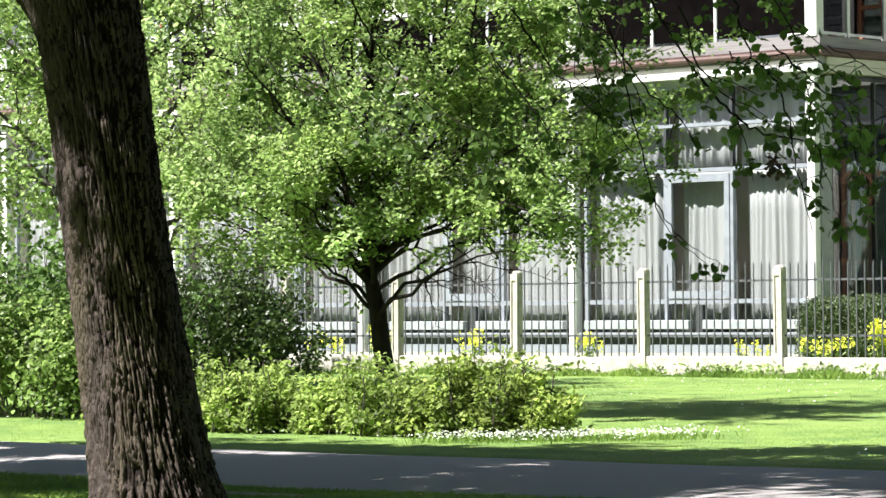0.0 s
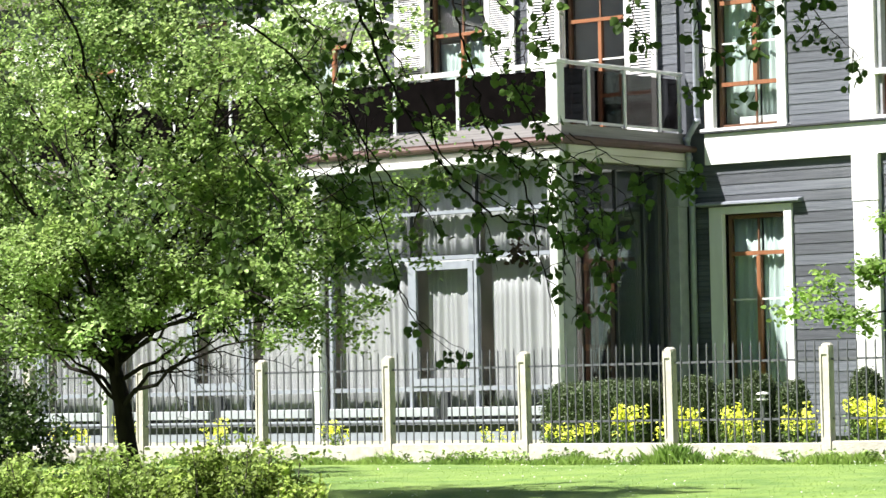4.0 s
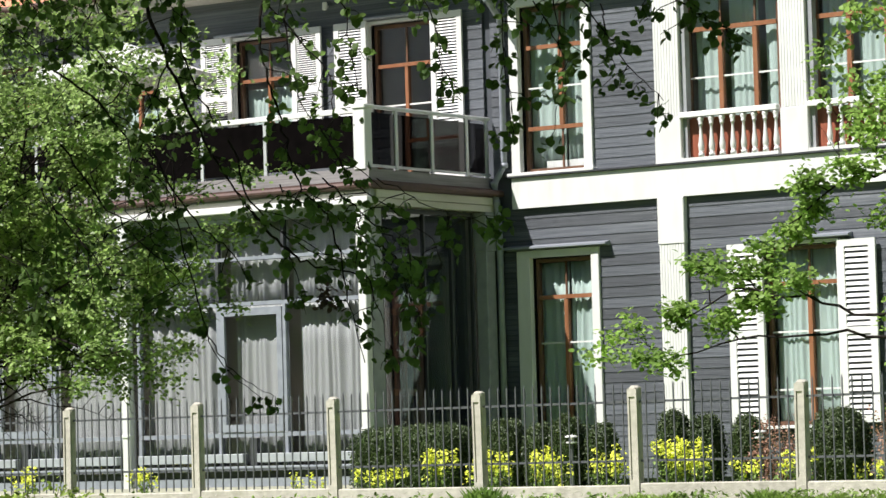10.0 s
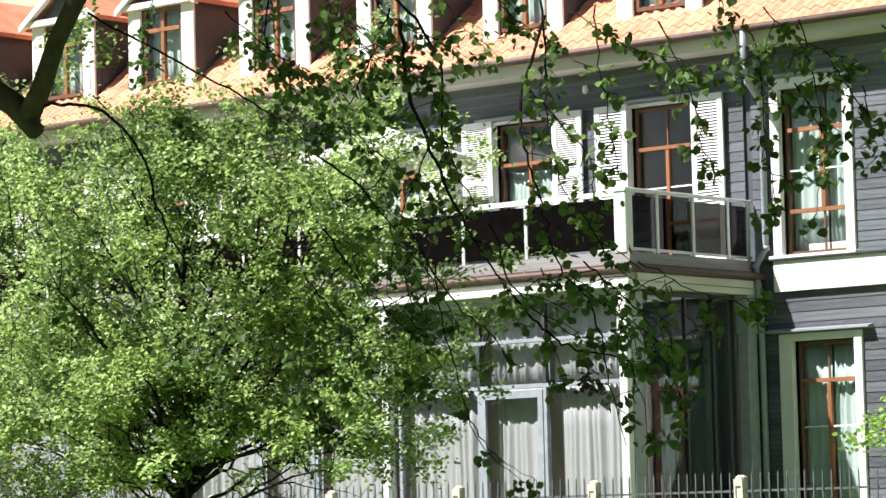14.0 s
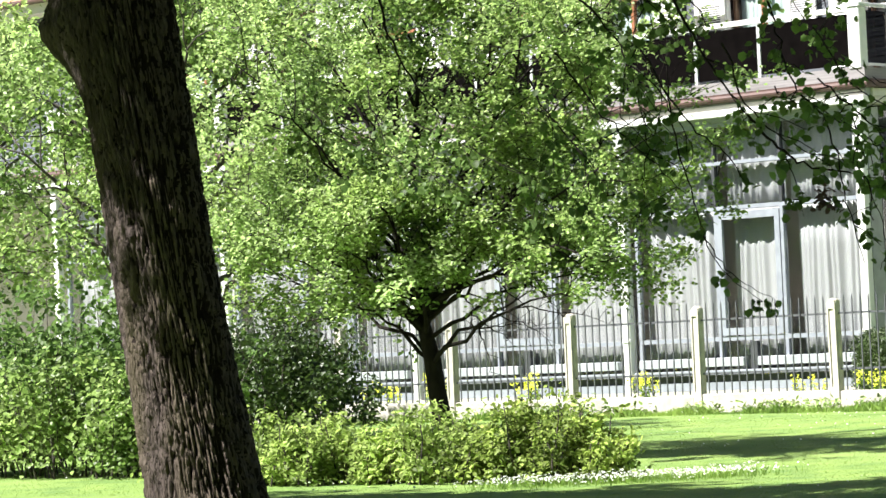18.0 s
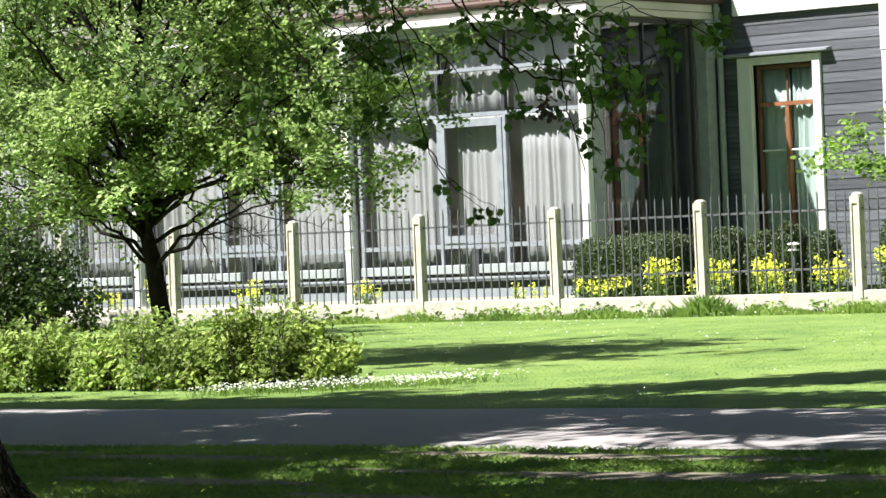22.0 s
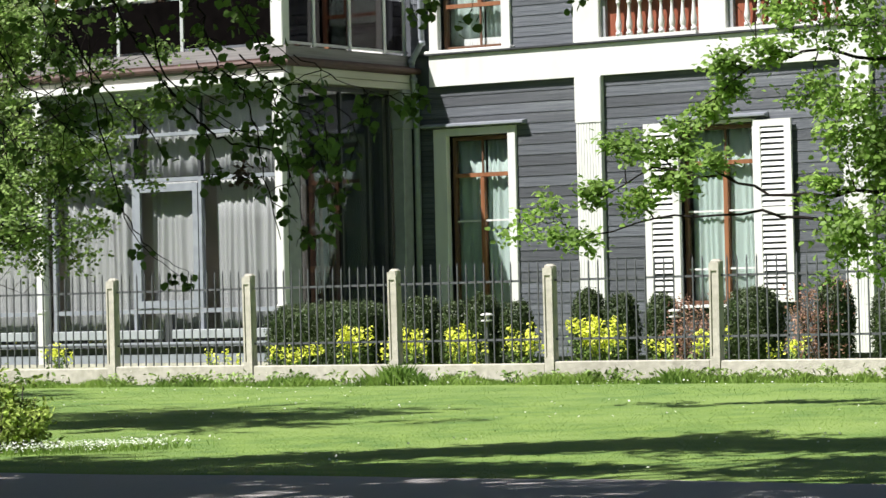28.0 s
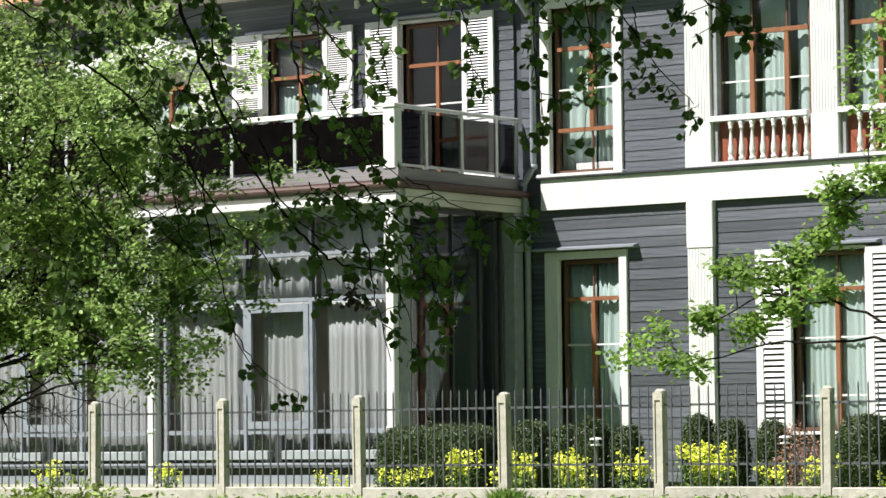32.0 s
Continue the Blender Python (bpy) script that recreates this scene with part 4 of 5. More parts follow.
# small spreading tree behind the bushes
low = [(0.41, (-27.04, 25.02, 2.21), 0.40), (0.56, (-27.22, 25.81, 2.02), 0.40), (0.41, (-24.98, 24.36, 1.87), 0.42), (0.60, (-27.40, 25.81, 2.65), 0.42), (0.64, (-27.11, 24.66, 2.68), 0.40), (0.56, (-27.62, 24.86, 3.29), 0.40), (0.58, (-25.87, 25.59, 2.22), 0.45), (0.42, (-22.60, 24.84, 1.86), 0.36), (0.49, (-22.11, 25.09, 2.06), 0.40), (0.40, (-21.52, 24.15, 1.72), 0.30), (0.62, (-22.12, 25.46, 2.65), 0.40), (0.60, (-21.21, 25.07, 2.21), 0.30), (0.56, (-21.74, 25.52, 2.99), 0.30), (0.55, (-22.82, 24.65, 2.07), 0.40), (0.52, (-23.56, 24.92, 2.39), 0.42), (0.66, (-23.59, 24.34, 2.50), 0.42), (0.64, (-22.34, 24.83, 2.53), 0.42), (0.61, (-24.13, 24.47, 2.70), 0.42), (0.56, (-25.45, 24.57, 3.06), 0.45), (0.60, (-22.98, 25.55, 3.89), 0.32), (0.55, (-22.35, 25.55, 3.38), 0.32), (0.65, (-21.72, 25.03, 4.26), 0.32), (0.60, (-20.99, 24.61, 3.67), 0.32), (0.70, (-21.37, 24.20, 4.81), 0.32), (0.70, (-21.20, 24.79, 5.01), 0.32), (0.55, (-22.50, 24.84, 3.12), 0.32), (0.58, (-20.34, 24.18, 3.33), 0.32), (0.58, (-20.94, 24.19, 2.13), 0.32), (0.58, (-21.79, 25.90, 2.65), 0.32), (0.50, (-25.3, 23.7, 2.35), 0.42), (0.52, (-24.3, 23.5, 2.45), 0.42), (0.50, (-23.5, 23.7, 2.3), 0.42), (0.58, (-24.9, 23.5, 2.95), 0.42), (0.58, (-23.8, 23.5, 3.0), 0.42), (0.56, (-26.0, 24.0, 2.6), 0.42), (0.62, (-24.4, 23.4, 3.5), 0.42)]
leafy_tree("young spreading park tree in fresh green leaf", (-24.35, 25.0, 0.08),
           ((-24.24, 25.0, 0.0), (-24.29, 25.0, 0.4), (-24.38, 25.0, 0.85), (-24.45, 25.02, 1.2), (-24.56, 25.0, 1.65), (-24.64, 25.05, 2.3), (-24.6, 25.0, 3.2), (-24.4, 25.0, 4.6)),
           [0.14, 0.108, 0.1, 0.095, 0.07, 0.052, 0.036, 0.012], low + ring_limbs((-24.3, 25.0, 3.5), (3.9, 3.2, 2.4), 20, 3, 0.1, 1.5, 0.55, 0.95),
           (0.042, 0.068), LEAF_A, 11, per=42, spread=0.08, share=0.42, r_limb=0.027, extra="airy crown of small bright leaves", bark=DARKBARK, up=0.7, floor=1.72)


# low bushes
def bush(x0, x1, y0, y1, h, count, size, mat, seed, label, name="bush", stems=40, group="", base=None, wave=0.25, tight=0.06, category="shrub", low=0.12, near=0.1, wide=0.7):
    g = np.random.default_rng(seed)
    cx, cy = (x0 + x1) / 2, (y0 + y1) / 2
    z0 = ground_z(cy) if base is None else base
    e = thing(name, label, category, group, at=(cx, cy, z0))
    bm = bmesh.new()
    tips = []
    for i in range(stems):
        a = Vector((x0 + (x1 - x0) * (0.06 + 0.88 * g.random()), y0 + (y1 - y0) * (0.15 + 0.7 * g.random()), z0))
        edge = min(1.0, 0.55 + 1.6 * min(a.x - x0, x1 - a.x) / (x1 - x0))
        top = h * edge * (1 - wave + wave * 1.3 * g.random())
        b = a + Vector((g.normal() * 0.14 * h, g.normal() * 0.14 * h, top))
        pts = bend(a, b, 4, 0.0, g, 0.05)
        tube(bm, pts, [0.012, 0.01, 0.008, 0.006, 0.003], 5)
        for k in range(10):
            u = low + (1 - low) * g.random()
            p = pts[min(4, int(u * 4 + 0.5))] + Vector((g.normal() * near, g.normal() * near, g.normal() * 0.06))
            p.z = max(p.z, z0 + 0.05)
            tips.append(tuple(p))
    own(part("stem", bm, TWIG), e)
    own(leaves("foliage", clumps(tips, max(1, count // len(tips)), tight, g), size, mat, g, wide=wide), e)
    return e


bush(-25.4, -23.6, 21.4, 22.6, 0.66, 7000, (0.045, 0.075), LEAF_C, 21, "low yellow-green bush at the edge of the lawn", stems=52, group="low bushes", wave=0.62, tight=0.045, near=0.062, wide=0.55)
bush(-23.9, -22.1, 21.3, 22.4, 0.60, 7000, (0.045, 0.075), LEAF_C, 22, "low yellow-green bush under the small tree", stems=52, group="low bushes", wave=0.62, tight=0.045, near=0.062, wide=0.55)
bush(-22.45, -20.7, 21.4, 22.6, 0.62, 7000, (0.045, 0.075), LEAF_C, 26, "low yellow-green bush under the small tree", stems=52, group="low bushes", wave=0.62, tight=0.045, near=0.062, wide=0.55)
bush(-21.0, -19.25, 21.4, 22.6, 0.68, 9000, (0.045, 0.075), LEAF_E, 23, "rounded low bush beside the white flowers", stems=60, group="low bushes", wave=0.62, tight=0.045, near=0.062, wide=0.55)
bush(-30.6, -28.05, 26.2, 28.2, 1.62, 17000, (0.045, 0.075), LEAF_D, 24, "dark green rounded shrub on bare stems in shade", stems=80, tight=0.1, low=0.42)
bush(-31.6, -27.1, 22.9, 25.4, 2.1, 15000, (0.06, 0.10), LEAF_B, 25, "tall loose green shrub behind the big trunk", stems=80, tight=0.1, wave=0.4, low=0.25)
bush(-31.4, -26.7, 22.5, 23.6, 1.25, 11000, (0.05, 0.085), LEAF_A, 28, "loose green shrub under the trees", stems=60, tight=0.1, low=0.25)
bush(-41.5, -35.0, 26.0, 29.5, 2.4, 15000, (0.06, 0.10), LEAF_D, 27, "tall dark green shrub at the edge of the lawn", stems=100, tight=0.1, wave=0.4)
leafy_tree("leafy park tree behind the shrubs", (-33.4, 29.0, 0.17), ((-33.4, 29, 0.1), (-33.3, 29, 1.2), (-33.5, 29, 2.6), (-33.4, 29.1, 4.2), (-33.5, 29, 6.2)),
           [0.16, 0.14, 0.11, 0.07, 0.03], ring_limbs((-33.0, 29.0, 4.0), (4.2, 3.2, 3.3), 24, 7, -0.45, 1.45, 0.3, 0.95), (0.06, 0.10), LEAF_A, 12, per=12, spread=0.1)
leafy_tree("leafy park tree half hidden by the big trunk", (-41.0, 31.0, 0.2), ((-41, 31, 0.1), (-41, 31, 2), (-41.2, 31, 4), (-41, 31, 7)),
           [0.17, 0.15, 0.1, 0.03], ring_limbs((-41.0, 31.0, 4.4), (4.0, 3.2, 3.6), 22, 8, -0.5, 1.45, 0.3, 0.95), (0.07, 0.11), LEAF_A, 13, per=10, spread=0.12)
# tree whose thin branches reach in across the facade
maple = leafy_tree("maple tree with thin branches reaching across the facade", (-12.2, 29.0, 0.16), ((-12.2, 29, 0.1), (-12.25, 29, 1.5), (-12.2, 29, 3.0), (-12.2, 29.1, 5.0), (-12.3, 29, 8)),
           [0.2, 0.17, 0.14, 0.09, 0.03],
           [(0.34, (-14.1, 28.6, 2.0)), (0.5, (-14.3, 28.5, 3.3)), (0.55, (-14.3, 29.5, 4.1)), (0.7, (-14.6, 28.6, 5.2)), (0.45, (-14.1, 29.4, 2.6)), (0.3, (-13.9, 28.4, 1.5)), (0.48, (-14.2, 29.1, 3.0)), (0.25, (-13.8, 29.4, 1.2)), (0.58, (-14.2, 28.2, 3.9)), (0.62, (-14.7, 29.0, 4.7))]
           + ring_limbs((-11.8, 29.0, 5.0), (2.8, 3.0, 3.2), 10, 9, -0.2, 1.4, 0.5, 0.95), (0.05, 0.085), LEAF_M, 14, per=9, spread=0.08, side=0.36, kids=6, r_limb=0.026, wide=0.8)
mains = [[(-12.22, 29.00, 2.50), (-14.21, 29.00, 2.27), (-15.16, 29.00, 2.28), (-15.94, 29.00, 2.51), (-16.74, 29.00, 2.61), (-17.43, 29.00, 2.31)],
         [(-12.22, 29.00, 1.90), (-14.64, 29.20, 2.03), (-15.60, 29.20, 2.12), (-16.60, 29.20, 2.13), (-17.63, 29.20, 1.96)],
         [(-12.20, 29.00, 3.60), (-14.07, 28.80, 3.57), (-14.69, 28.80, 3.73), (-15.34, 28.80, 3.65), (-16.00, 28.80, 3.23)]]
sprays = [(-18.37, 29.26, 2.11), (-17.74, 28.85, 1.82), (-17.51, 29.07, 2.37), (-17.22, 29.19, 2.93), (-16.82, 29.15, 2.79), (-16.55, 29.29, 2.99), (-16.65, 29.25, 2.43), (-17.12, 29.29, 2.27), (-15.95, 28.67, 2.59), (-15.99, 28.96, 3.12), (-15.77, 28.99, 3.37), (-15.73, 28.70, 3.65), (-15.19, 28.65, 3.69), (-15.16, 29.23, 4.13), (-15.66, 29.34, 4.46), (-14.88, 29.20, 4.45), (-14.88, 28.87, 3.17), (-14.68, 29.14, 2.83), (-14.77, 28.86, 2.26), (-14.73, 29.17, 1.63)]
g = np.random.default_rng(15)
bm = bmesh.new()
joints = []
for way in mains:
    way = [Vector(p) for p in way]
    fine = []
    for p, q in zip(way, way[1:]):
        fine += [p.lerp(q, k / 4) + Vector(g.normal(size=3)) * 0.02 for k in range(4)]
    fine.append(way[-1])
    tube(bm, fine, [0.023 * (1 - 0.75 * i / len(fine)) for i in range(len(fine))], 7)
    joints += fine[3:]
own(part("branch", bm, DARKBARK, label="thin dark bare-sided branches"), maple)
for s in sprays:
    s = Vector(s)
    a = min((j for j in joints if j.x > s.x + 0.12), key=lambda j: (j - s).length, default=joints[-1])
    bm, tips = bmesh.new(), []
    grow(bm, g, a, s, 0.009, 1, tips, 0.5, 6)
    tips = [p for p in tips if (Vector(p) - s).length < 0.42]
    spray = own(part("spray", bm, DARKBARK), maple)
    sub(leaves("foliage", clumps(tips, 12, 0.085, g, 0.6), (0.05, 0.085), LEAF_M, g, wide=0.8, up=0.9), spray)

# big lime tree
lime = thing("lime_tree", "big leaning lime tree with furrowed dark bark", "tree", at=(-11.7, 10.54, 0.0))


def lime_axis(z):
    return Vector((-11.74 - 0.2 * z - 0.05 * (1 - math.exp(-max(0.0, z) / 0.6)), 10.54, z))


ROOTS = (((0.37, -0.93), 0.11), ((0.93, -0.37), 0.13), ((-0.62, -0.78), 0.1), ((-0.9, 0.43), 0.14), ((0.3, 0.95), 0.14))


def bark_trunk():
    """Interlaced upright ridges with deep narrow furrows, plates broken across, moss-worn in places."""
    bm = bmesh.new()
    N = 400
    heights = [-0.1 + 0.0105 * k for k in range(381)] + [3.95 + 0.1 * k for k in range(14)]
    prev = None
    for z in heights:
        c = lime_axis(z)
        r0 = 0.237 + 0.012 * z + 0.115 * math.exp(-max(0, z) / 0.5) + 0.04 * math.exp(-max(0, z) / 0.16)
        low = math.exp(-max(0.0, z) / 0.17)
        ring, dark = [], []
        for i in range(N):
            th = 6.28318 * i / N
            ux, uy = math.cos(th), math.sin(th)
            sway = 0.9 * noise.noise((ux * 2.2, uy * 2.2, z * 2.4)) + 0.35 * noise.noise((ux * 5, uy * 5, z * 7))
            a = noise.noise((ux * 9.5 + sway, uy * 9.5 - sway, z * 2.3))
            b = noise.noise((ux * 17 - sway, uy * 17 + sway, z * 4.6 + 9))
            d = noise.noise((ux * 12, uy * 12, z * 19 + sway))
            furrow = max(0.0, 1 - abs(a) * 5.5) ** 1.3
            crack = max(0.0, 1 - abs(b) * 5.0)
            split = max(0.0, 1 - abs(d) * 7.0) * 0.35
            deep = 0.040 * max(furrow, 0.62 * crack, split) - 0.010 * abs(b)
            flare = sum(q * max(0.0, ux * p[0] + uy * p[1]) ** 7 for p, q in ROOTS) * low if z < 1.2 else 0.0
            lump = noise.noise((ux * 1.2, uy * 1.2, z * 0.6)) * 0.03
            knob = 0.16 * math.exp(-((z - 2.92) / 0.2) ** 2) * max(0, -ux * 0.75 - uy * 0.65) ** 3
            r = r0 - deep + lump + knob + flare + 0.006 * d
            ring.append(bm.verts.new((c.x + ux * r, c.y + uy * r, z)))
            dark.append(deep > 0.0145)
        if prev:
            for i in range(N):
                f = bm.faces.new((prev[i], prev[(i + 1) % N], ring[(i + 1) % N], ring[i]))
                # deep faces take the near-black material, furrow shade put into colour
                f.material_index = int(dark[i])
        prev = ring
    return bm


own(part("trunk", bark_trunk(), BARK, label="leaning trunk with deep bark furrows", smooth=True), lime).data.materials.append(FURROWSHADE)
bm = bmesh.new()
tube(bm, [Vector(p) for p in ((-12.4, 10.54, 3.66), (-12.0, 10.5, 3.56), (-11.65, 10.5, 3.41), (-11.39, 10.5, 3.26), (-11.25, 10.5, 3.12))], [0.10, 0.075, 0.062, 0.06, 0.045], 10)
tube(bm, [Vector(p) for p in ((-11.30, 10.5, 3.2), (-11.2, 10.5, 3.34), (-11.1, 10.5, 3.54), (-10.9, 10.5, 3.8), (-10.6, 10.5, 4.5), (-10.0, 10.3, 5.2))], [0.055, 0.05, 0.045, 0.045, 0.04, 0.02], 9)
own(part("limb", bm, TWIG, label="crooked dark low limb", smooth=True), lime)


def canopy(e, cx, cy, z0, z1, radius, seed, count, rim=0.8, gaps=0.06, holes=0.12):
    """Limbs and a wide leafy crown high over the path, unseen, shaped for shade."""
    g = np.random.default_rng(seed)
    bm = bmesh.new()
    tips = []
    for i in range(22):
        ang = i * 2.4
        a = Vector((cx, cy, z0 - 1.2 + 0.1 * i))
        q = radius * math.sqrt((i + 0.5) / 22)
        grow(bm, g, a, Vector((cx + math.cos(ang) * q * 0.85, cy + math.sin(ang) * q * 0.85, z0 + (z1 - z0) * (0.25 + 0.6 * g.random()))), 0.09, 2, tips, 0.36, 6)
    tips = [p for p in tips if p[2] > z0 - 0.2 and (p[0] - cx) ** 2 + (p[1] - cy) ** 2 < radius ** 2 * 1.05 and g.random() < 0.25 + 0.5 * math.hypot(p[0] - cx, p[1] - cy) / radius]
    own(part("limb", bm, BARK), e)
    for i in range(2600):
        ang, t = g.random() * 6.2832, 0.06 + 1.25 * g.random() ** 1.4
        q = 0.92 + 0.12 * g.random()
        p = (cx + radius * q * math.cos(ang) * math.cos(t), cy + radius * q * math.sin(ang) * math.cos(t), z0 + 0.3 + (z1 - z0 - 0.3) * q * math.sin(t))
        if math.cos(t) > rim or noise.noise((p[0] * 0.55, p[1] * 0.55, seed * 1.7)) > gaps:
            tips.append(p)
    # openings lined up with the sun, so that its flecks come through
    shift = [(p[0] + 0.35 * p[2], p[1] + 0.667 * p[2]) for p in tips]
    tips = [p for p, (u, v) in zip(tips, shift) if (cy > 5 and math.hypot(p[0] - cx, p[1] - cy) > radius * 0.86) or noise.noise((u * 0.85, v * 1.5, seed + 0.5)) + 0.6 * noise.noise((u * 2.1, v * 3.4, seed + 4.5)) < holes]
    own(leaves("crown", clumps(tips, max(1, count // len(tips)), 0.24, g), (0.15, 0.22), LEAF_B, g, wide=1.1, plain=True), e)


# crown set off the trunk so its shadow edge falls across the lawn
canopy(lime, -14.0, 13.4, 5.8, 10.8, 6.0, 31, 42000, 0.84, 0.2, -0.06)
# limes out of view, added to cast shade on path, lawn and twigs
for x, y, seed in ((-21.5, 8.9, 32), (-3.0, 10.2, 33), (-8.2, 3.4, 34), (-22.5, -2.0, 35)):
    other = thing("lime_tree", "unseen lime tree added beside the path for its shade", "tree", "limes along the path", at=(x, y, 0))
    bm = bmesh.new()
    tube(bm, [Vector((x, y, -0.05)), Vector((x, y, 0.3)), Vector((x + 0.05, y, 2.5)), Vector((x, y, 6.0))], [0.42, 0.32, 0.28, 0.2], 16)
    own(part("trunk", bm, BARK, smooth=True), other)
    canopy(other, x + 0.2, y + (0.8 if y > 5 else 0), 5.4, 10.5, 6.0, seed, 36000 if y < 5 else 44000, *((1.0, 0.1, -0.26 if seed == 34 else -0.02) if y < 5 else (0.8, 0.06)))


def sky_screen_tree(x, y, h, r, seed):
    """A tall tree added behind the camera, unseen, to cut skylight on the facade."""
    g = np.random.default_rng(seed)
    e = thing("sky_screen_tree", "unseen tall tree added behind the camera to block skylight", "tree", "trees of the wood", at=(x, y, 0))
    bm = bmesh.new()
    tips = []
    tube(bm, [Vector((x, y, -0.05)), Vector((x, y, 0.5)), Vector((x + 0.2, y, h * 0.45)), Vector((x, y, h * 0.85))], [0.5, 0.38, 0.26, 0.06], 12)
    for i in range(14):
        a = i * 2.4
        z = h * (0.22 + 0.6 * i / 14)
        q = r * 0.7 * math.sin(math.pi * (0.2 + 0.7 * i / 14))
        tube(bm, bend((x, y, z), (x + math.cos(a) * q, y + math.sin(a) * q, z + 0.12 * h), 4, 0.3, g), [0.14, 0.11, 0.08, 0.05, 0.02], 6)
    own(part("trunk", bm, TWIG, label="dark trunk and limbs", smooth=True), e)
    d = g.normal(size=(2600, 3))
    d /= np.linalg.norm(d, axis=1)[:, None]
    d *= (0.55 + 0.45 * g.random(2600) ** 0.5)[:, None] * (1 + 0.2 * np.sin(d[:, 0] * 5 + seed) * np.sin(d[:, 2] * 7))[:, None]
    p = d * [r, r, h * 0.43] + [x, y, h * 0.57]
    own(leaves("crown", p, (0.5, 0.85), LEAF_B, g, wide=0.9, plain=True), e)


for i in range(11):
    sky_screen_tree(-62 + 9.5 * i + 1.5 * math.sin(i * 2.2), -13.0 - 3.5 * math.sin(i * 1.7) - (4 if i % 2 else 0), 19.0 + 2.5 * math.sin(i * 3.1), 6.2, 400 + i)

# twigs that hang from the lime into the view
hang_rng = np.random.default_rng(77)


def hang(y, pts, r, count, spread):
    """A drooping twig in a plane of depth y, through (x, z) points, with short leafy side shoots."""
    g = hang_rng
    twig_bm, hang_pts = bmesh.new(), []
    p = [Vector((x, y + 0.015 * g.normal(), z)) for x, z in pts]
    fine = []
    q = [p[0] * 2 - p[1], *p, p[-1] * 2 - p[-2]]
    for a, b, c, d in zip(q, q[1:], q[2:], q[3:]):
        for k in range(6):
            t = k / 6
            fine.append(0.5 * (2 * b + (c - a) * t + (2 * a - 5 * b + 4 * c - d) * t * t + (3 * b - a - 3 * c + d) * t ** 3) + Vector(g.normal(size=3)) * 0.004)
    fine.append(p[-1])
    n = len(fine)
    tube(twig_bm, fine, [0.62 * r * (1 - 0.65 * i / n) for i in range(n)], 6)
    shoots = max(1, count // 4) if count else 0
    for i in range(shoots):
        u = 0.12 + 0.88 * (i + g.random()) / shoots
        a = fine[min(n - 1, int(u * n))]
        d = Vector((g.normal(), g.normal() * 0.8, -0.5 - 0.5 * g.random())).normalized() * spread * (0.6 + 0.9 * g.random())
        tube(twig_bm, [a, a + d * 0.5 + Vector((0, 0, 0.01)), a + d], [0.0018, 0.0014, 0.001], 4)
        for k in range(10):
            w = 0.25 + 0.8 * g.random()
            q = a + d * w + Vector(g.normal(size=3)) * 0.014
            hang_pts.append(tuple(q))
    twig = own(part("hanging_twig", twig_bm, DARKBARK), lime)
    if hang_pts:
        sub(leaves("foliage", hang_pts, (0.019 * min(1, y / 8), 0.038 * min(1, y / 8)), LEAF_B, g, wide=0.9, droop=0.5, up=0.05), twig)


hang(10.2, [(-10.88, 3.19), (-10.53, 3.14), (-10.28, 2.91), (-10.13, 2.65), (-10.01, 2.42), (-9.85, 2.27)], 0.014, 0, 0)
hang(10.2, [(-10.56, 3.58), (-10.06, 3.32), (-9.65, 3.11), (-9.44, 2.99), (-9.23, 2.86)], 0.011, 12, 0.12)
hang(8, [(-6.83, 2.87), (-6.79, 2.62), (-6.70, 2.45), (-6.60, 2.25), (-6.50, 2.08), (-6.38, 1.92)], 0.012, 44, 0.11)
hang(8, [(-6.38, 1.92), (-6.25, 1.81), (-6.14, 1.74), (-5.94, 1.69), (-5.92, 1.56)], 0.008, 27, 0.09)
hang(8, [(-6.22, 2.80), (-6.31, 2.54), (-6.31, 2.37), (-6.27, 2.21), (-6.20, 2.02), (-6.11, 1.95)], 0.009, 50, 0.11)
hang(8, [(-6.01, 2.81), (-5.99, 2.59), (-5.97, 2.43), (-5.95, 2.27)], 0.005, 30, 0.08)
hang(8, [(-5.78, 2.73), (-5.68, 2.56), (-5.63, 2.38), (-5.63, 2.21)], 0.005, 30, 0.09)
hang(8, [(-5.46, 2.71), (-5.40, 2.53), (-5.39, 2.34), (-5.36, 2.10)], 0.005, 44, 0.09)
hang(8, [(-5.26, 2.68), (-5.21, 2.46), (-5.20, 2.27), (-5.21, 2.09)], 0.004, 26, 0.07)
hang(8, [(-5.16, 2.57), (-5.07, 2.43), (-4.96, 2.28), (-4.83, 2.15)], 0.005, 44, 0.08)
hang(8, [(-4.96, 2.63), (-4.83, 2.48), (-4.70, 2.39), (-4.60, 2.33)], 0.006, 50, 0.1)
hang(8, [(-6.71, 2.12), (-6.68, 1.88), (-6.61, 1.67), (-6.51, 1.46), (-6.34, 1.33)], 0.005, 14, 0.05)
hang(8, [(-6.85, 2.91), (-7.01, 2.70), (-7.11, 2.54), (-7.24, 2.52)], 0.006, 40, 0.13)
hang(8, [(-6.70, 2.45), (-6.80, 2.31), (-6.85, 2.13), (-6.91, 1.96)], 0.005, 26, 0.13)
hang(8, [(-6.85, 2.13), (-6.71, 1.99), (-6.62, 1.82), (-6.72, 1.67)], 0.004, 9, 0.12)
hang(8.5, [(-7.86, 3.16), (-7.89, 2.96), (-7.76, 2.78), (-7.63, 2.66)], 0.006, 44, 0.14)
hang(8.5, [(-7.31, 3.09), (-7.07, 2.82), (-7.06, 2.54), (-6.94, 2.29)], 0.01, 50, 0.12)
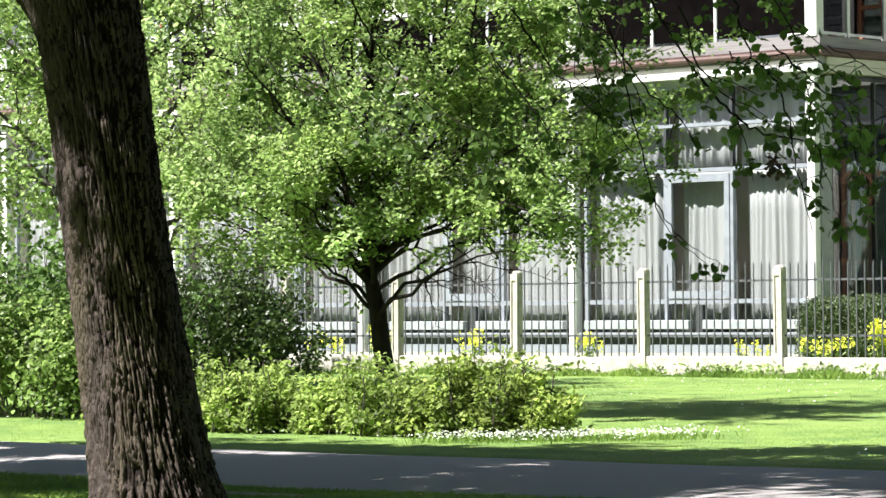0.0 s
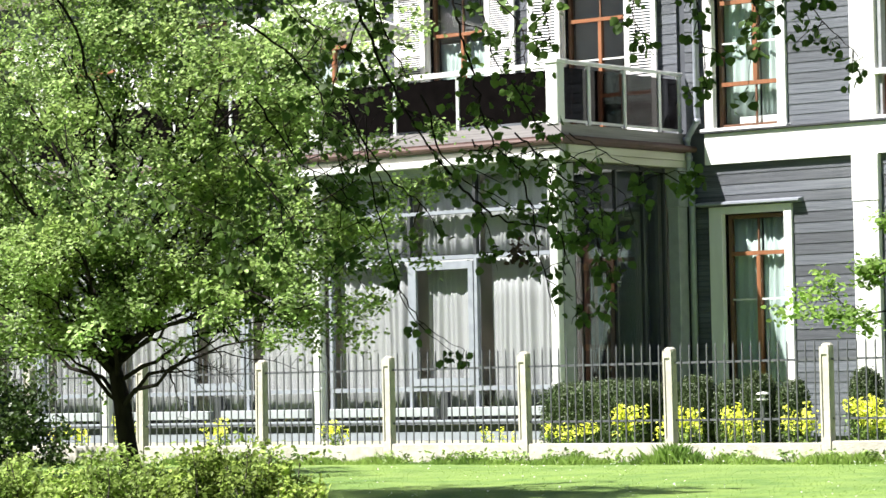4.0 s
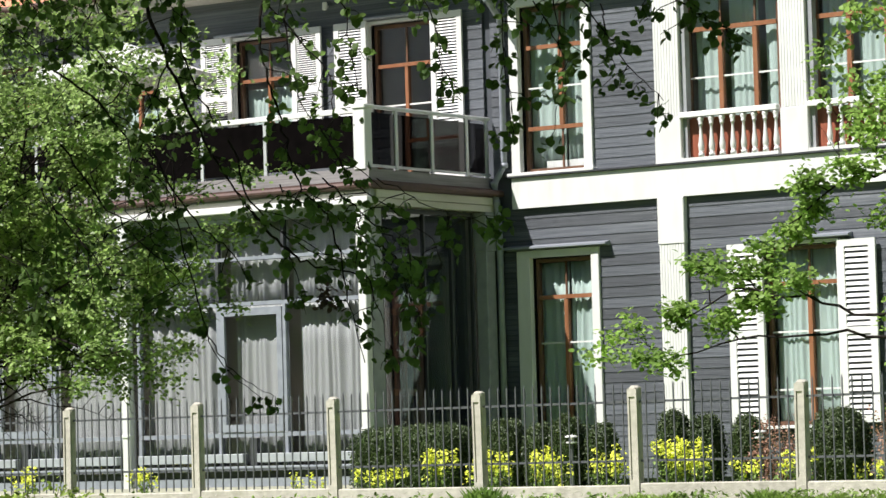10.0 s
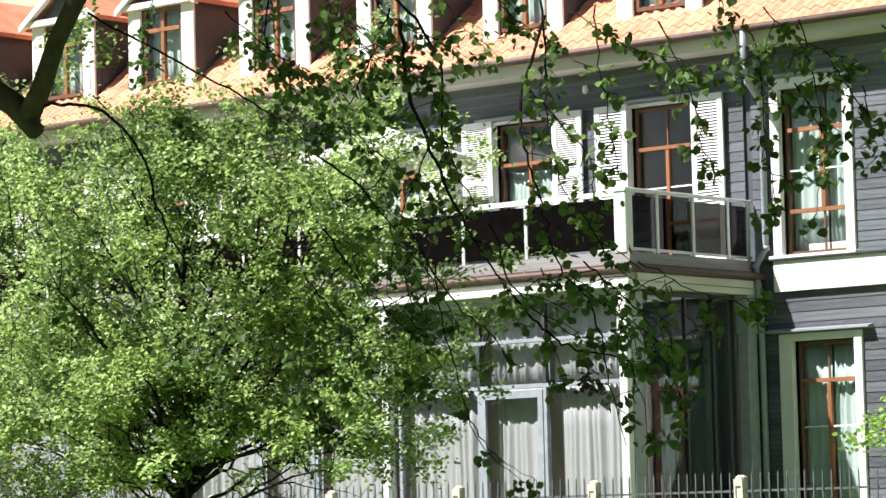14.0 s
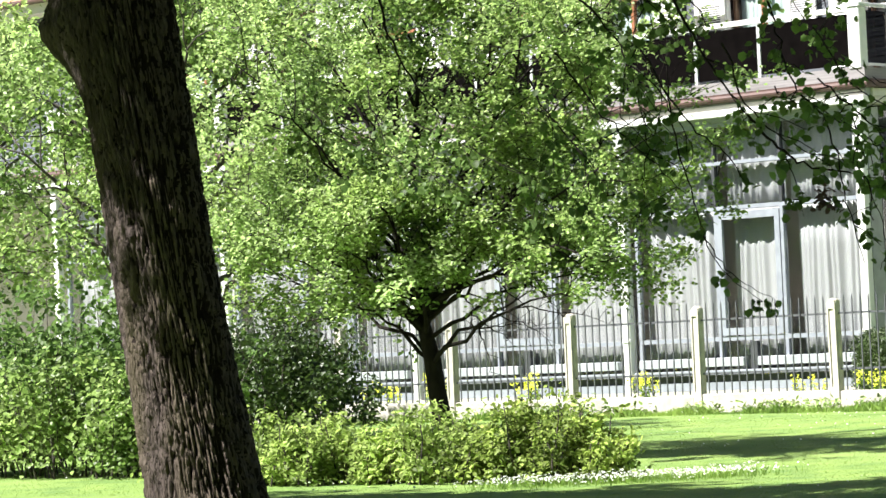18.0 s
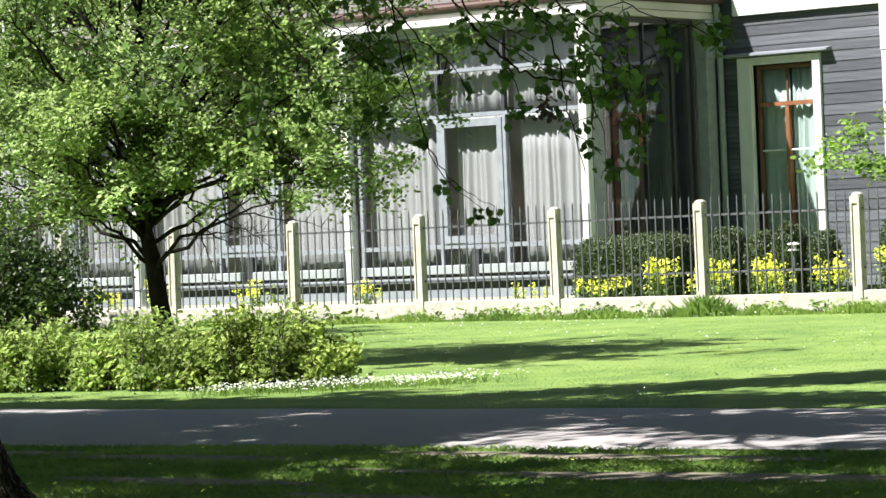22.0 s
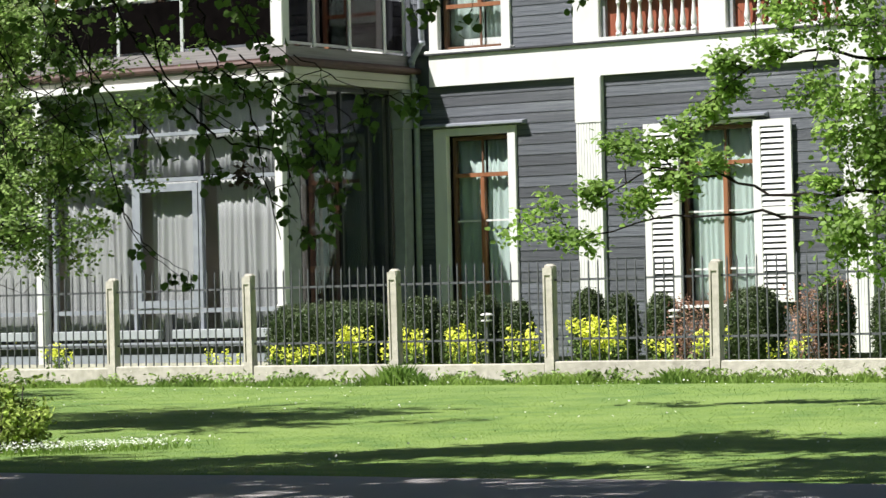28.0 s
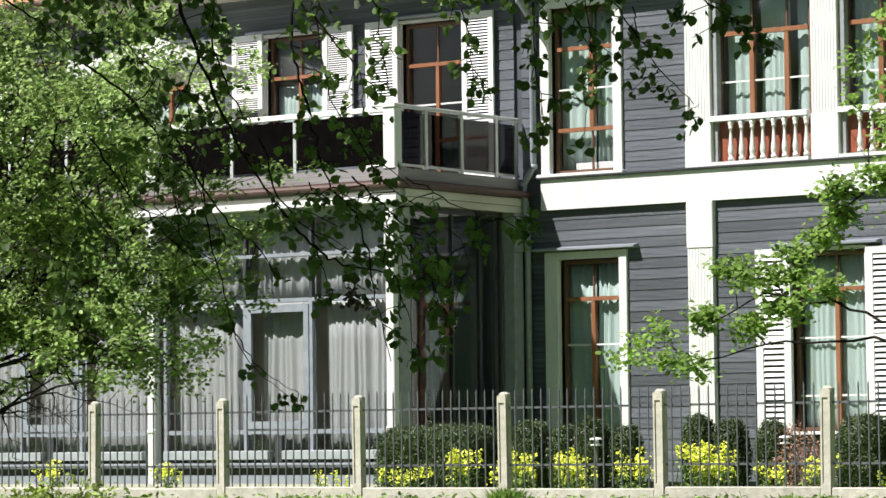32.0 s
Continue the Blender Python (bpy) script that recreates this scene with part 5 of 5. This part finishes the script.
hang(8.5, [(-6.61, 2.99), (-6.60, 2.76), (-6.59, 2.53), (-6.54, 2.31)], 0.008, 40, 0.1)
hang(8, [(-7.22, 2.46), (-6.98, 2.30), (-6.84, 2.09), (-6.80, 1.90)], 0.007, 40, 0.17)
hang(8, [(-6.28, 2.59), (-6.09, 2.36), (-6.05, 2.21), (-6.08, 2.11)], 0.005, 40, 0.12)
hang(8.2, [(-8.08, 2.05), (-7.83, 1.95), (-7.56, 1.82), (-7.43, 1.70)], 0.004, 54, 0.13)
hang(8, [(-5.28, 2.49), (-5.18, 2.33), (-5.17, 2.22)], 0.004, 26, 0.07)
hang(8, [(-5.05, 2.46), (-5.03, 2.36), (-5.00, 2.26)], 0.004, 10, 0.03)
hang(8, [(-7.17, 2.20), (-7.03, 2.00), (-6.82, 1.84), (-6.63, 1.69)], 0.006, 30, 0.15)
hang(8, [(-6.81, 2.17), (-6.65, 1.94), (-6.46, 1.81), (-6.40, 1.71)], 0.006, 13, 0.12)
hang(8, [(-6.45, 2.15), (-6.37, 1.96), (-6.19, 1.81), (-5.97, 1.74)], 0.006, 15, 0.12)
hang(8.2, [(-8.64, 2.14), (-8.37, 2.00), (-8.08, 1.90), (-7.86, 1.81)], 0.004, 54, 0.14)
hang(8, [(-6.16, 1.98), (-6.06, 1.87), (-6.02, 1.66), (-5.94, 1.43)], 0.006, 18, 0.09)
hang(8, [(-7.37, 2.21), (-7.23, 2.01), (-7.11, 1.86), (-7.06, 1.71)], 0.006, 35, 0.15)
hang(8, [(-6.85, 2.04), (-6.80, 1.87), (-6.81, 1.73), (-6.83, 1.60)], 0.004, 19, 0.07)
hang(8, [(-6.59, 1.57), (-6.50, 1.47), (-6.40, 1.39), (-6.32, 1.34)], 0.004, 9, 0.05)
hang(8.2, [(-7.43, 2.03), (-7.27, 1.92), (-7.12, 1.86)], 0.004, 16, 0.12)
hang(8.2, [(-8.31, 2.20), (-8.20, 1.99), (-8.06, 1.82)], 0.004, 26, 0.12)
hang(6.2, [(-4.71, 1.83), (-4.61, 1.74), (-4.51, 1.68), (-4.44, 1.61)], 0.004, 24, 0.07)
hang(6.2, [(-4.63, 1.73), (-4.59, 1.59), (-4.57, 1.45), (-4.56, 1.36)], 0.003, 18, 0.045)
hang(6.2, [(-4.85, 1.82), (-4.78, 1.78), (-4.68, 1.78), (-4.61, 1.75)], 0.003, 18, 0.06)
hang(7, [(-5.48, 1.73), (-5.42, 1.64), (-5.41, 1.54)], 0.003, 14, 0.04)
hang(7, [(-5.34, 2.05), (-5.19, 1.88), (-5.03, 1.76), (-4.93, 1.64)], 0.004, 30, 0.11)
hang(7, [(-5.07, 1.71), (-5.04, 1.58), (-4.99, 1.49)], 0.003, 20, 0.08)
hang(8, [(-7.13, 3.01), (-7.01, 2.86), (-6.82, 2.74), (-6.66, 2.67)], 0.004, 40, 0.1)
hang(8, [(-6.64, 2.92), (-6.55, 2.80), (-6.42, 2.69)], 0.004, 30, 0.1)
hang(8, [(-7.10, 2.57), (-6.91, 2.41), (-6.77, 2.27), (-6.85, 2.15)], 0.004, 44, 0.12)
hang(8, [(-7.62, 2.99), (-7.41, 2.83), (-7.21, 2.73), (-7.04, 2.61)], 0.004, 50, 0.11)
hang(8, [(-7.10, 2.89), (-6.91, 2.75), (-6.74, 2.66), (-6.67, 2.54)], 0.004, 44, 0.1)
hang(8, [(-6.10, 2.80), (-5.89, 2.67), (-5.65, 2.59), (-5.45, 2.53)], 0.004, 44, 0.09)
hang(8, [(-5.40, 2.73), (-5.24, 2.61), (-5.08, 2.54)], 0.004, 34, 0.09)
hang(8, [(-7.20, 3.02), (-7.05, 2.87), (-6.95, 2.73), (-6.98, 2.60)], 0.004, 44, 0.11)
hang(7, [(-5.14, 1.90), (-4.97, 1.81), (-4.83, 1.77), (-4.70, 1.78)], 0.003, 34, 0.08)
hang(9, [(-8.86, 3.39), (-8.99, 3.24), (-9.03, 3.11), (-8.96, 2.97)], 0.004, 26, 0.1)
hang(9, [(-8.35, 3.32), (-8.32, 3.18), (-8.27, 3.05), (-8.15, 2.90)], 0.005, 44, 0.12)
hang(9, [(-8.08, 3.29), (-8.00, 3.12), (-7.98, 2.99), (-7.87, 2.83)], 0.005, 44, 0.12)
hang(8.5, [(-7.42, 3.12), (-7.29, 2.98), (-7.11, 2.88), (-6.97, 2.79)], 0.004, 34, 0.1)
hang(8.5, [(-6.86, 3.07), (-6.76, 2.94), (-6.62, 2.84), (-6.50, 2.74)], 0.004, 34, 0.1)
hang(8, [(-5.59, 2.88), (-5.54, 2.77), (-5.49, 2.66), (-5.47, 2.57)], 0.004, 24, 0.08)
hang(7, [(-5.35, 1.85), (-5.18, 1.74), (-5.07, 1.68), (-4.99, 1.58)], 0.004, 46, 0.12)
tagged(own(leaves("dead_leaf", clumps([(-6.08, 8.0, 1.66), (-6.06, 8.0, 1.62), (-6.1, 8.0, 1.63)], 18, 0.016, hang_rng), (0.018, 0.03), DEAD, hang_rng), lime), "cluster of dry brown leaves", kind="stuff")
# ---- garden behind the fence ----


def clipped(x0, x1, y0, y1, z1, seed, label, power=4.0, mat=None):
    """A clipped box shrub: a rounded body skinned with small leaves."""
    g = np.random.default_rng(seed)
    cx, cy, z0 = (x0 + x1) / 2, (y0 + y1) / 2, 0.3
    e = thing("box_shrub", label, "shrub", "clipped box shrubs", at=(cx, cy, z0))
    area = (x1 - x0 + y1 - y0) * (z1 - z0) * 2 + (x1 - x0) * (y1 - y0)
    n = int(2600 * area)
    d = g.normal(size=(n, 3))
    d /= (np.abs(d) ** power).sum(1)[:, None] ** (1 / power)
    lump = np.array([noise.noise((p[0] * 2.2 + cx * 3, p[1] * 2.2, p[2] * 2.2)) for p in d]) * 0.10
    d *= (0.93 + lump + 0.05 * g.normal(size=n))[:, None]
    half = np.array([(x1 - x0) / 2, (y1 - y0) / 2, (z1 - z0) / 2])
    p = d * half + [cx, cy, (z0 + z1) / 2]
    own(leaves("foliage", p, (0.025, 0.045), mat or LEAF_BOX, g), e)
    bm = bmesh.new()
    m = 10
    rings = []
    for i in range(m + 1):
        t = math.pi * i / m - math.pi / 2
        ring = []
        for k in range(16):
            u = 6.2832 * k / 16
            v = Vector((math.cos(u) * math.cos(t), math.sin(u) * math.cos(t), math.sin(t)))
            q = (abs(v.x) ** power + abs(v.y) ** power + abs(v.z) ** power) ** (1 / power)
            v /= q
            ring.append(bm.verts.new((cx + v.x * half[0] * 0.86, cy + v.y * half[1] * 0.86, (z0 + z1) / 2 + v.z * half[2] * 0.9)))
        rings.append(ring)
    for a, c in zip(rings, rings[1:]):
        for k in range(16):
            bm.faces.new((a[k], a[(k + 1) % 16], c[(k + 1) % 16], c[k]))
    own(part("twig_core", bm, LEAF_D), e)


clipped(-29.35, -28.4, 38.9, 39.9, 1.33, 41, "dark clipped box shrub by the veranda corner", 5)
clipped(-28.45, -27.5, 38.9, 39.9, 1.36, 42, "dark clipped box shrub by the veranda corner", 5)
for i, (a, b, z) in enumerate(((-27.12, -26.5, 1.40), (-26.38, -25.92, 1.32), (-25.95, -25.42, 1.42), (-25.3, -24.85, 1.31), (-24.08, -23.62, 1.46), (-23.56, -23.08, 1.38), (-22.88, -22.42, 1.36), (-21.68, -20.88, 1.42), (-20.2, -19.7, 1.5), (-19.4, -18.7, 1.4))):
    clipped(a, b, 39.2, 39.2 + (b - a), z, 50 + i, "dark clipped round box shrub behind the fence", 3)
for i, (a, b, z) in enumerate(((-22.45, -21.75, 0.95), (-20.35, -19.85, 1.15))):
    bush(a, b, 38.9, 39.5, z, 1500, (0.03, 0.05), LEAF_RED, 71 + i, "reddish-brown leaved shrub behind the fence", stems=16, base=0.3)


def yellow_plant(x, y, w, h, n, seed):
    g = np.random.default_rng(seed)
    z0 = 0.3
    e = thing("flowering_plant", "bright yellow flowering plant behind the fence", "plant", "yellow flowers", at=(x, y, z0))
    bm = bmesh.new()
    fl, lf = [], []
    for i in range(n):
        a = Vector((x + g.normal() * w * 0.3, y + g.normal() * 0.14, z0))
        hh = h * (0.62 + 0.42 * g.random())
        b = a + Vector((g.normal() * 0.07, g.normal() * 0.07, hh))
        pts = bend(a, b, 3, 0, g, 0.06)
        tube(bm, pts, [0.006, 0.005, 0.004, 0.003], 4)
        for k in range(20):
            s = g.random()
            q = b + Vector((g.normal() * 0.026, g.normal() * 0.026, -0.19 * s + 0.03))
            fl.append(tuple(q))
        for k in range(9):
            s = 0.1 + 0.6 * g.random()
            q = a.lerp(b, s)
            lf.append(tuple(q))
    tagged(own(part("stem", bm, LEAF_D), e), kind="stuff")
    own(leaves("blossom", fl, (0.03, 0.05), PETAL_Y, g, wide=1.0), e)
    own(leaves("foliage", lf, (0.05, 0.10), LEAF_A, g, wide=0.4), e)


for i, (x, w, h, n) in enumerate(((-29.1, 0.3, 0.42, 6), (-28.0, 0.4, 0.42, 7), (-27.4, 0.3, 0.48, 7), (-26.75, 0.5, 0.68, 22), (-26.15, 0.3, 0.5, 9), (-25.6, 0.45, 0.62, 18), (-25.1, 0.35, 0.42, 10), (-24.75, 0.45, 0.66, 18), (-23.75, 0.45, 0.66, 16), (-22.85, 0.65, 0.74, 34), (-22.3, 0.5, 0.62, 16), (-21.6, 0.3, 0.5, 8), (-20.9, 0.3, 0.6, 9), (-19.6, 0.3, 0.5, 7), (-32.3, 0.35, 0.5, 9), (-34.5, 0.4, 0.55, 11), (-36.5, 0.4, 0.6, 11), (-38.2, 0.4, 0.5, 9))):
    yellow_plant(x, 37.6 + 0.25 * math.sin(i * 2.3), w, h, n, 100 + i)

for x in (-25.32, -22.2):
    lamp = thing("garden_lamp", "small white-capped garden lamp on a dark post", "lamp", "garden lamps", at=(x, 39.0, 0.3))
    bm = bmesh.new()
    lathe(bm, x, 39.0, [(0.3, 0.06), (0.36, 0.03), (1.02, 0.03)], 10)
    own(part("post", bm, IRON), lamp)
    bm = bmesh.new()
    lathe(bm, x, 39.0, [(1.024, 0.04), (1.03, 0.085), (1.05, 0.085), (1.055, 0.035), (1.11, 0.035), (1.115, 0.095), (1.135, 0.085), (1.15, 0.02)], 14)
    own(part("cap", bm, WHITE), lamp)

# ---- grass and small flowers ----


def blades(name, x, y, height, width, mat, g, label, lean=0.8, category="grass"):
    n = len(x)
    z = np.array([lumps(a, b) for a, b in zip(x, y)]) - 0.005
    ang = g.random(n) * 6.2832
    ux, uy = np.cos(ang), np.sin(ang)
    lx, ly = g.normal(size=n) * lean, g.normal(size=n) * lean
    h = height * (0.55 + 0.9 * g.random(n))
    w = width * (0.7 + 0.6 * g.random(n)) / 2
    base = np.stack([x, y, z], 1)
    off = np.stack([ux * w, uy * w, np.zeros(n)], 1)
    mid = base + np.stack([lx * h * 0.35, ly * h * 0.35, h * 0.6], 1)
    tip = base + np.stack([lx * h, ly * h, h], 1)
    v = np.stack([base - off, base + off, mid + off * 0.7, tip], 1).reshape(-1, 3)
    f = np.arange(4 * n).reshape(-1, 4)
    ob = fast_mesh(name, v, f, mat, None, label)
    return tagged(ob, category=category, kind="stuff")


def lawn_points(y0, y1, per_m2, g, a0=-1.34, a1=-0.42):
    area = 0.5 * (y1 + y0) * (a1 - a0) * (y1 - y0)
    n = int(area * per_m2)
    y = np.sqrt(y0 ** 2 + (y1 ** 2 - y0 ** 2) * g.random(n))
    x = y * (a0 + (a1 - a0) * g.random(n))
    return x, y


g = np.random.default_rng(8)
x, y = lawn_points(9.4, 15.3, 1900, g)
worn = np.array([noise.noise((a * 0.35, b * 1.1, 3.0)) for a, b in zip(x, y)])
BARE = [(-13.7, 14.15, 1.2, 0.22), (-11.0, 14.75, 1.7, 0.2), (-15.6, 14.5, 0.9, 0.18), (-9.4, 13.6, 1.4, 0.28), (-12.2, 12.7, 1.0, 0.18), (-10.4, 12.2, 0.8, 0.14), (-11.4, 13.6, 0.7, 0.1)]


def bare(a, b):
    return min(((a - c) / w) ** 2 + ((b - d) / h) ** 2 for c, d, w, h in BARE)


worn = np.array([bare(a, b) for a, b in zip(x, y)]) + 0.5 * worn
keep = (worn > 0.95) & (y < 15.25 + 0.1 * np.sin(x * 0.5))
for c, d, w, h in BARE:
    bm = bmesh.new()
    mid = bm.verts.new((c, d, lumps(c, d) + 0.008))
    rim = []
    for i in range(40):
        t = 6.2832 * i / 40
        r = 1.0 + 0.35 * noise.noise((math.cos(t) * 2 + c, math.sin(t) * 2, 0))
        rim.append(bm.verts.new((c + w * r * math.cos(t), d + h * r * math.sin(t), lumps(c + w * r * math.cos(t), d + h * r * math.sin(t)) + 0.006)))
    for i in range(40):
        bm.faces.new((mid, rim[i], rim[(i + 1) % 40]))
    tagged(part("bare_patch", bm, EARTH, None, "bare trodden earth in the shaded grass"), category="earth", kind="structure")
blades("grass_near", x[keep], y[keep], 0.027, 0.0052, GRASS, g, "short park grass with worn patches before the path")
x, y = lawn_points(19.2, 27.0, 650, g)
blades("grass_middle", x, y, 0.010, 0.009, GRASS, g, "short sunlit lawn grass behind the path")
x, y = lawn_points(27.0, 36.6, 240, g)
blades("grass_far", x, y, 0.011, 0.012, GRASS, g, "short sunlit lawn grass before the fence")
n = 42000
x = -46 + 31 * g.random(n)
y = 36.42 - np.abs(g.normal(size=n)) * 0.18
tall = np.where(x < -28, 0.06, 0.09) + np.array([0.15 * noise.noise((a * 1.1, 0, 1.0)) + 0.11 * noise.noise((a * 3.7, 0, 5.0)) for a in x])
blades("tall_grass", x, y, np.maximum(0.03, tall), 0.010, GRASS, g, "unmown tall grass and weeds along the fence plinth", 0.35)


def dots(name, x, y, z, size, mat, g, label):
    p = np.stack([x, y, np.array([lumps(a, b) for a, b in zip(x, y)]) + z], 1)
    o = leaves(name, p, size, mat, g, None, label, wide=1.0, up=2.0)
    return tagged(o, category="flowers", kind="stuff")


x, y = lawn_points(19.6, 36.2, 3, g)
m = np.array([noise.noise((a * 0.3, b * 0.3, 9.0)) for a, b in zip(x, y)]) > 0.05
dots("daisy", x[m], y[m], 0.05, (0.018, 0.03), PETAL_W, g, "scattered small white daisies in the lawn")
s = g.random(1200)
x, y = -19.9 + 1.5 * s + g.normal(size=1200) * 0.2, 21.15 + 1.8 * s ** 1.3 + g.normal(size=1200) * 0.22
blades("flower_stalks", x, y, 0.07, 0.008, GRASS, g, "green stalks under the white flowers", 0.3)
dots("white_flower", x, y, 0.075 + 0.02 * g.normal(size=1200), (0.014, 0.026), PETAL_W, g, "strip of small white flowers beside the bush")
x, y = -45 + 28 * g.random(140), 36.3 - np.abs(g.normal(size=140)) * 0.12
dots("weed_flower", x, y, 0.16 + 0.05 * g.normal(size=140), (0.014, 0.022), PETAL_W, g, "tiny white weed flowers along the plinth")
x, y = lawn_points(10, 15, 1.2, g)
dots("dandelion", x, y, 0.05, (0.02, 0.03), PETAL_Y, g, "a few yellow dandelions in the shaded grass")
n = 420
xs = -45 + 28 * g.random(n)
xs = xs[np.array([noise.noise((a * 0.9, 2.0, 7.0)) + 0.5 * noise.noise((a * 2.9, 2.0, 3.0)) for a in xs]) > -0.1]
pts = []
for a in xs:
    k = 10
    q = np.stack([a + g.normal(size=k) * 0.06, 36.3 + g.normal(size=k) * 0.05, 0.20 + 0.18 * g.random(k)], 1)
    pts.append(q)
weeds = leaves("weed", np.concatenate(pts), (0.05, 0.10), LEAF_A, g, None, "broad-leaved weeds along the fence plinth", wide=0.45)
tagged(weeds, category="weeds", kind="stuff")
# ---- boards last ----
clad(-29.9, -26.70, 0.42, 4.87, 0.17, wall_right, [(-29.45, -27.88, 0.88, 4.16)])
clad(-26.22, -22.0, 0.42, 4.87, 0.17, wall_right, [(-24.93, -23.50, 1.1, 4.08)])
clad(-21.5, XR, 0.42, 4.87, 0.17, wall_right, [])
clad(-29.9, -26.70, 5.42, 8.93, 0.17, wall_right, [(-29.49, -27.93, 5.4, 8.38)])
clad(-26.22, -22.0, 8.35, 8.93, 0.17, wall_right, [(-24.44, -23.94, 5, 9)])
clad(-21.5, XR, 5.42, 8.93, 0.17, wall_right, [])
clad(-38.9, -30.05, 5.42, 8.93, 0.17, wall_left, [(c - 0.71, c + 0.71, 5.4 if i == 0 else 6.05, 8.26) for i, c in enumerate(UPPER[:3])])
clad(XL, -38.9, 5.42, 8.93, 0.17, wall_left, [(c - 0.71, c + 0.71, 6.05, 8.26) for i, c in enumerate(UPPER[3:])])
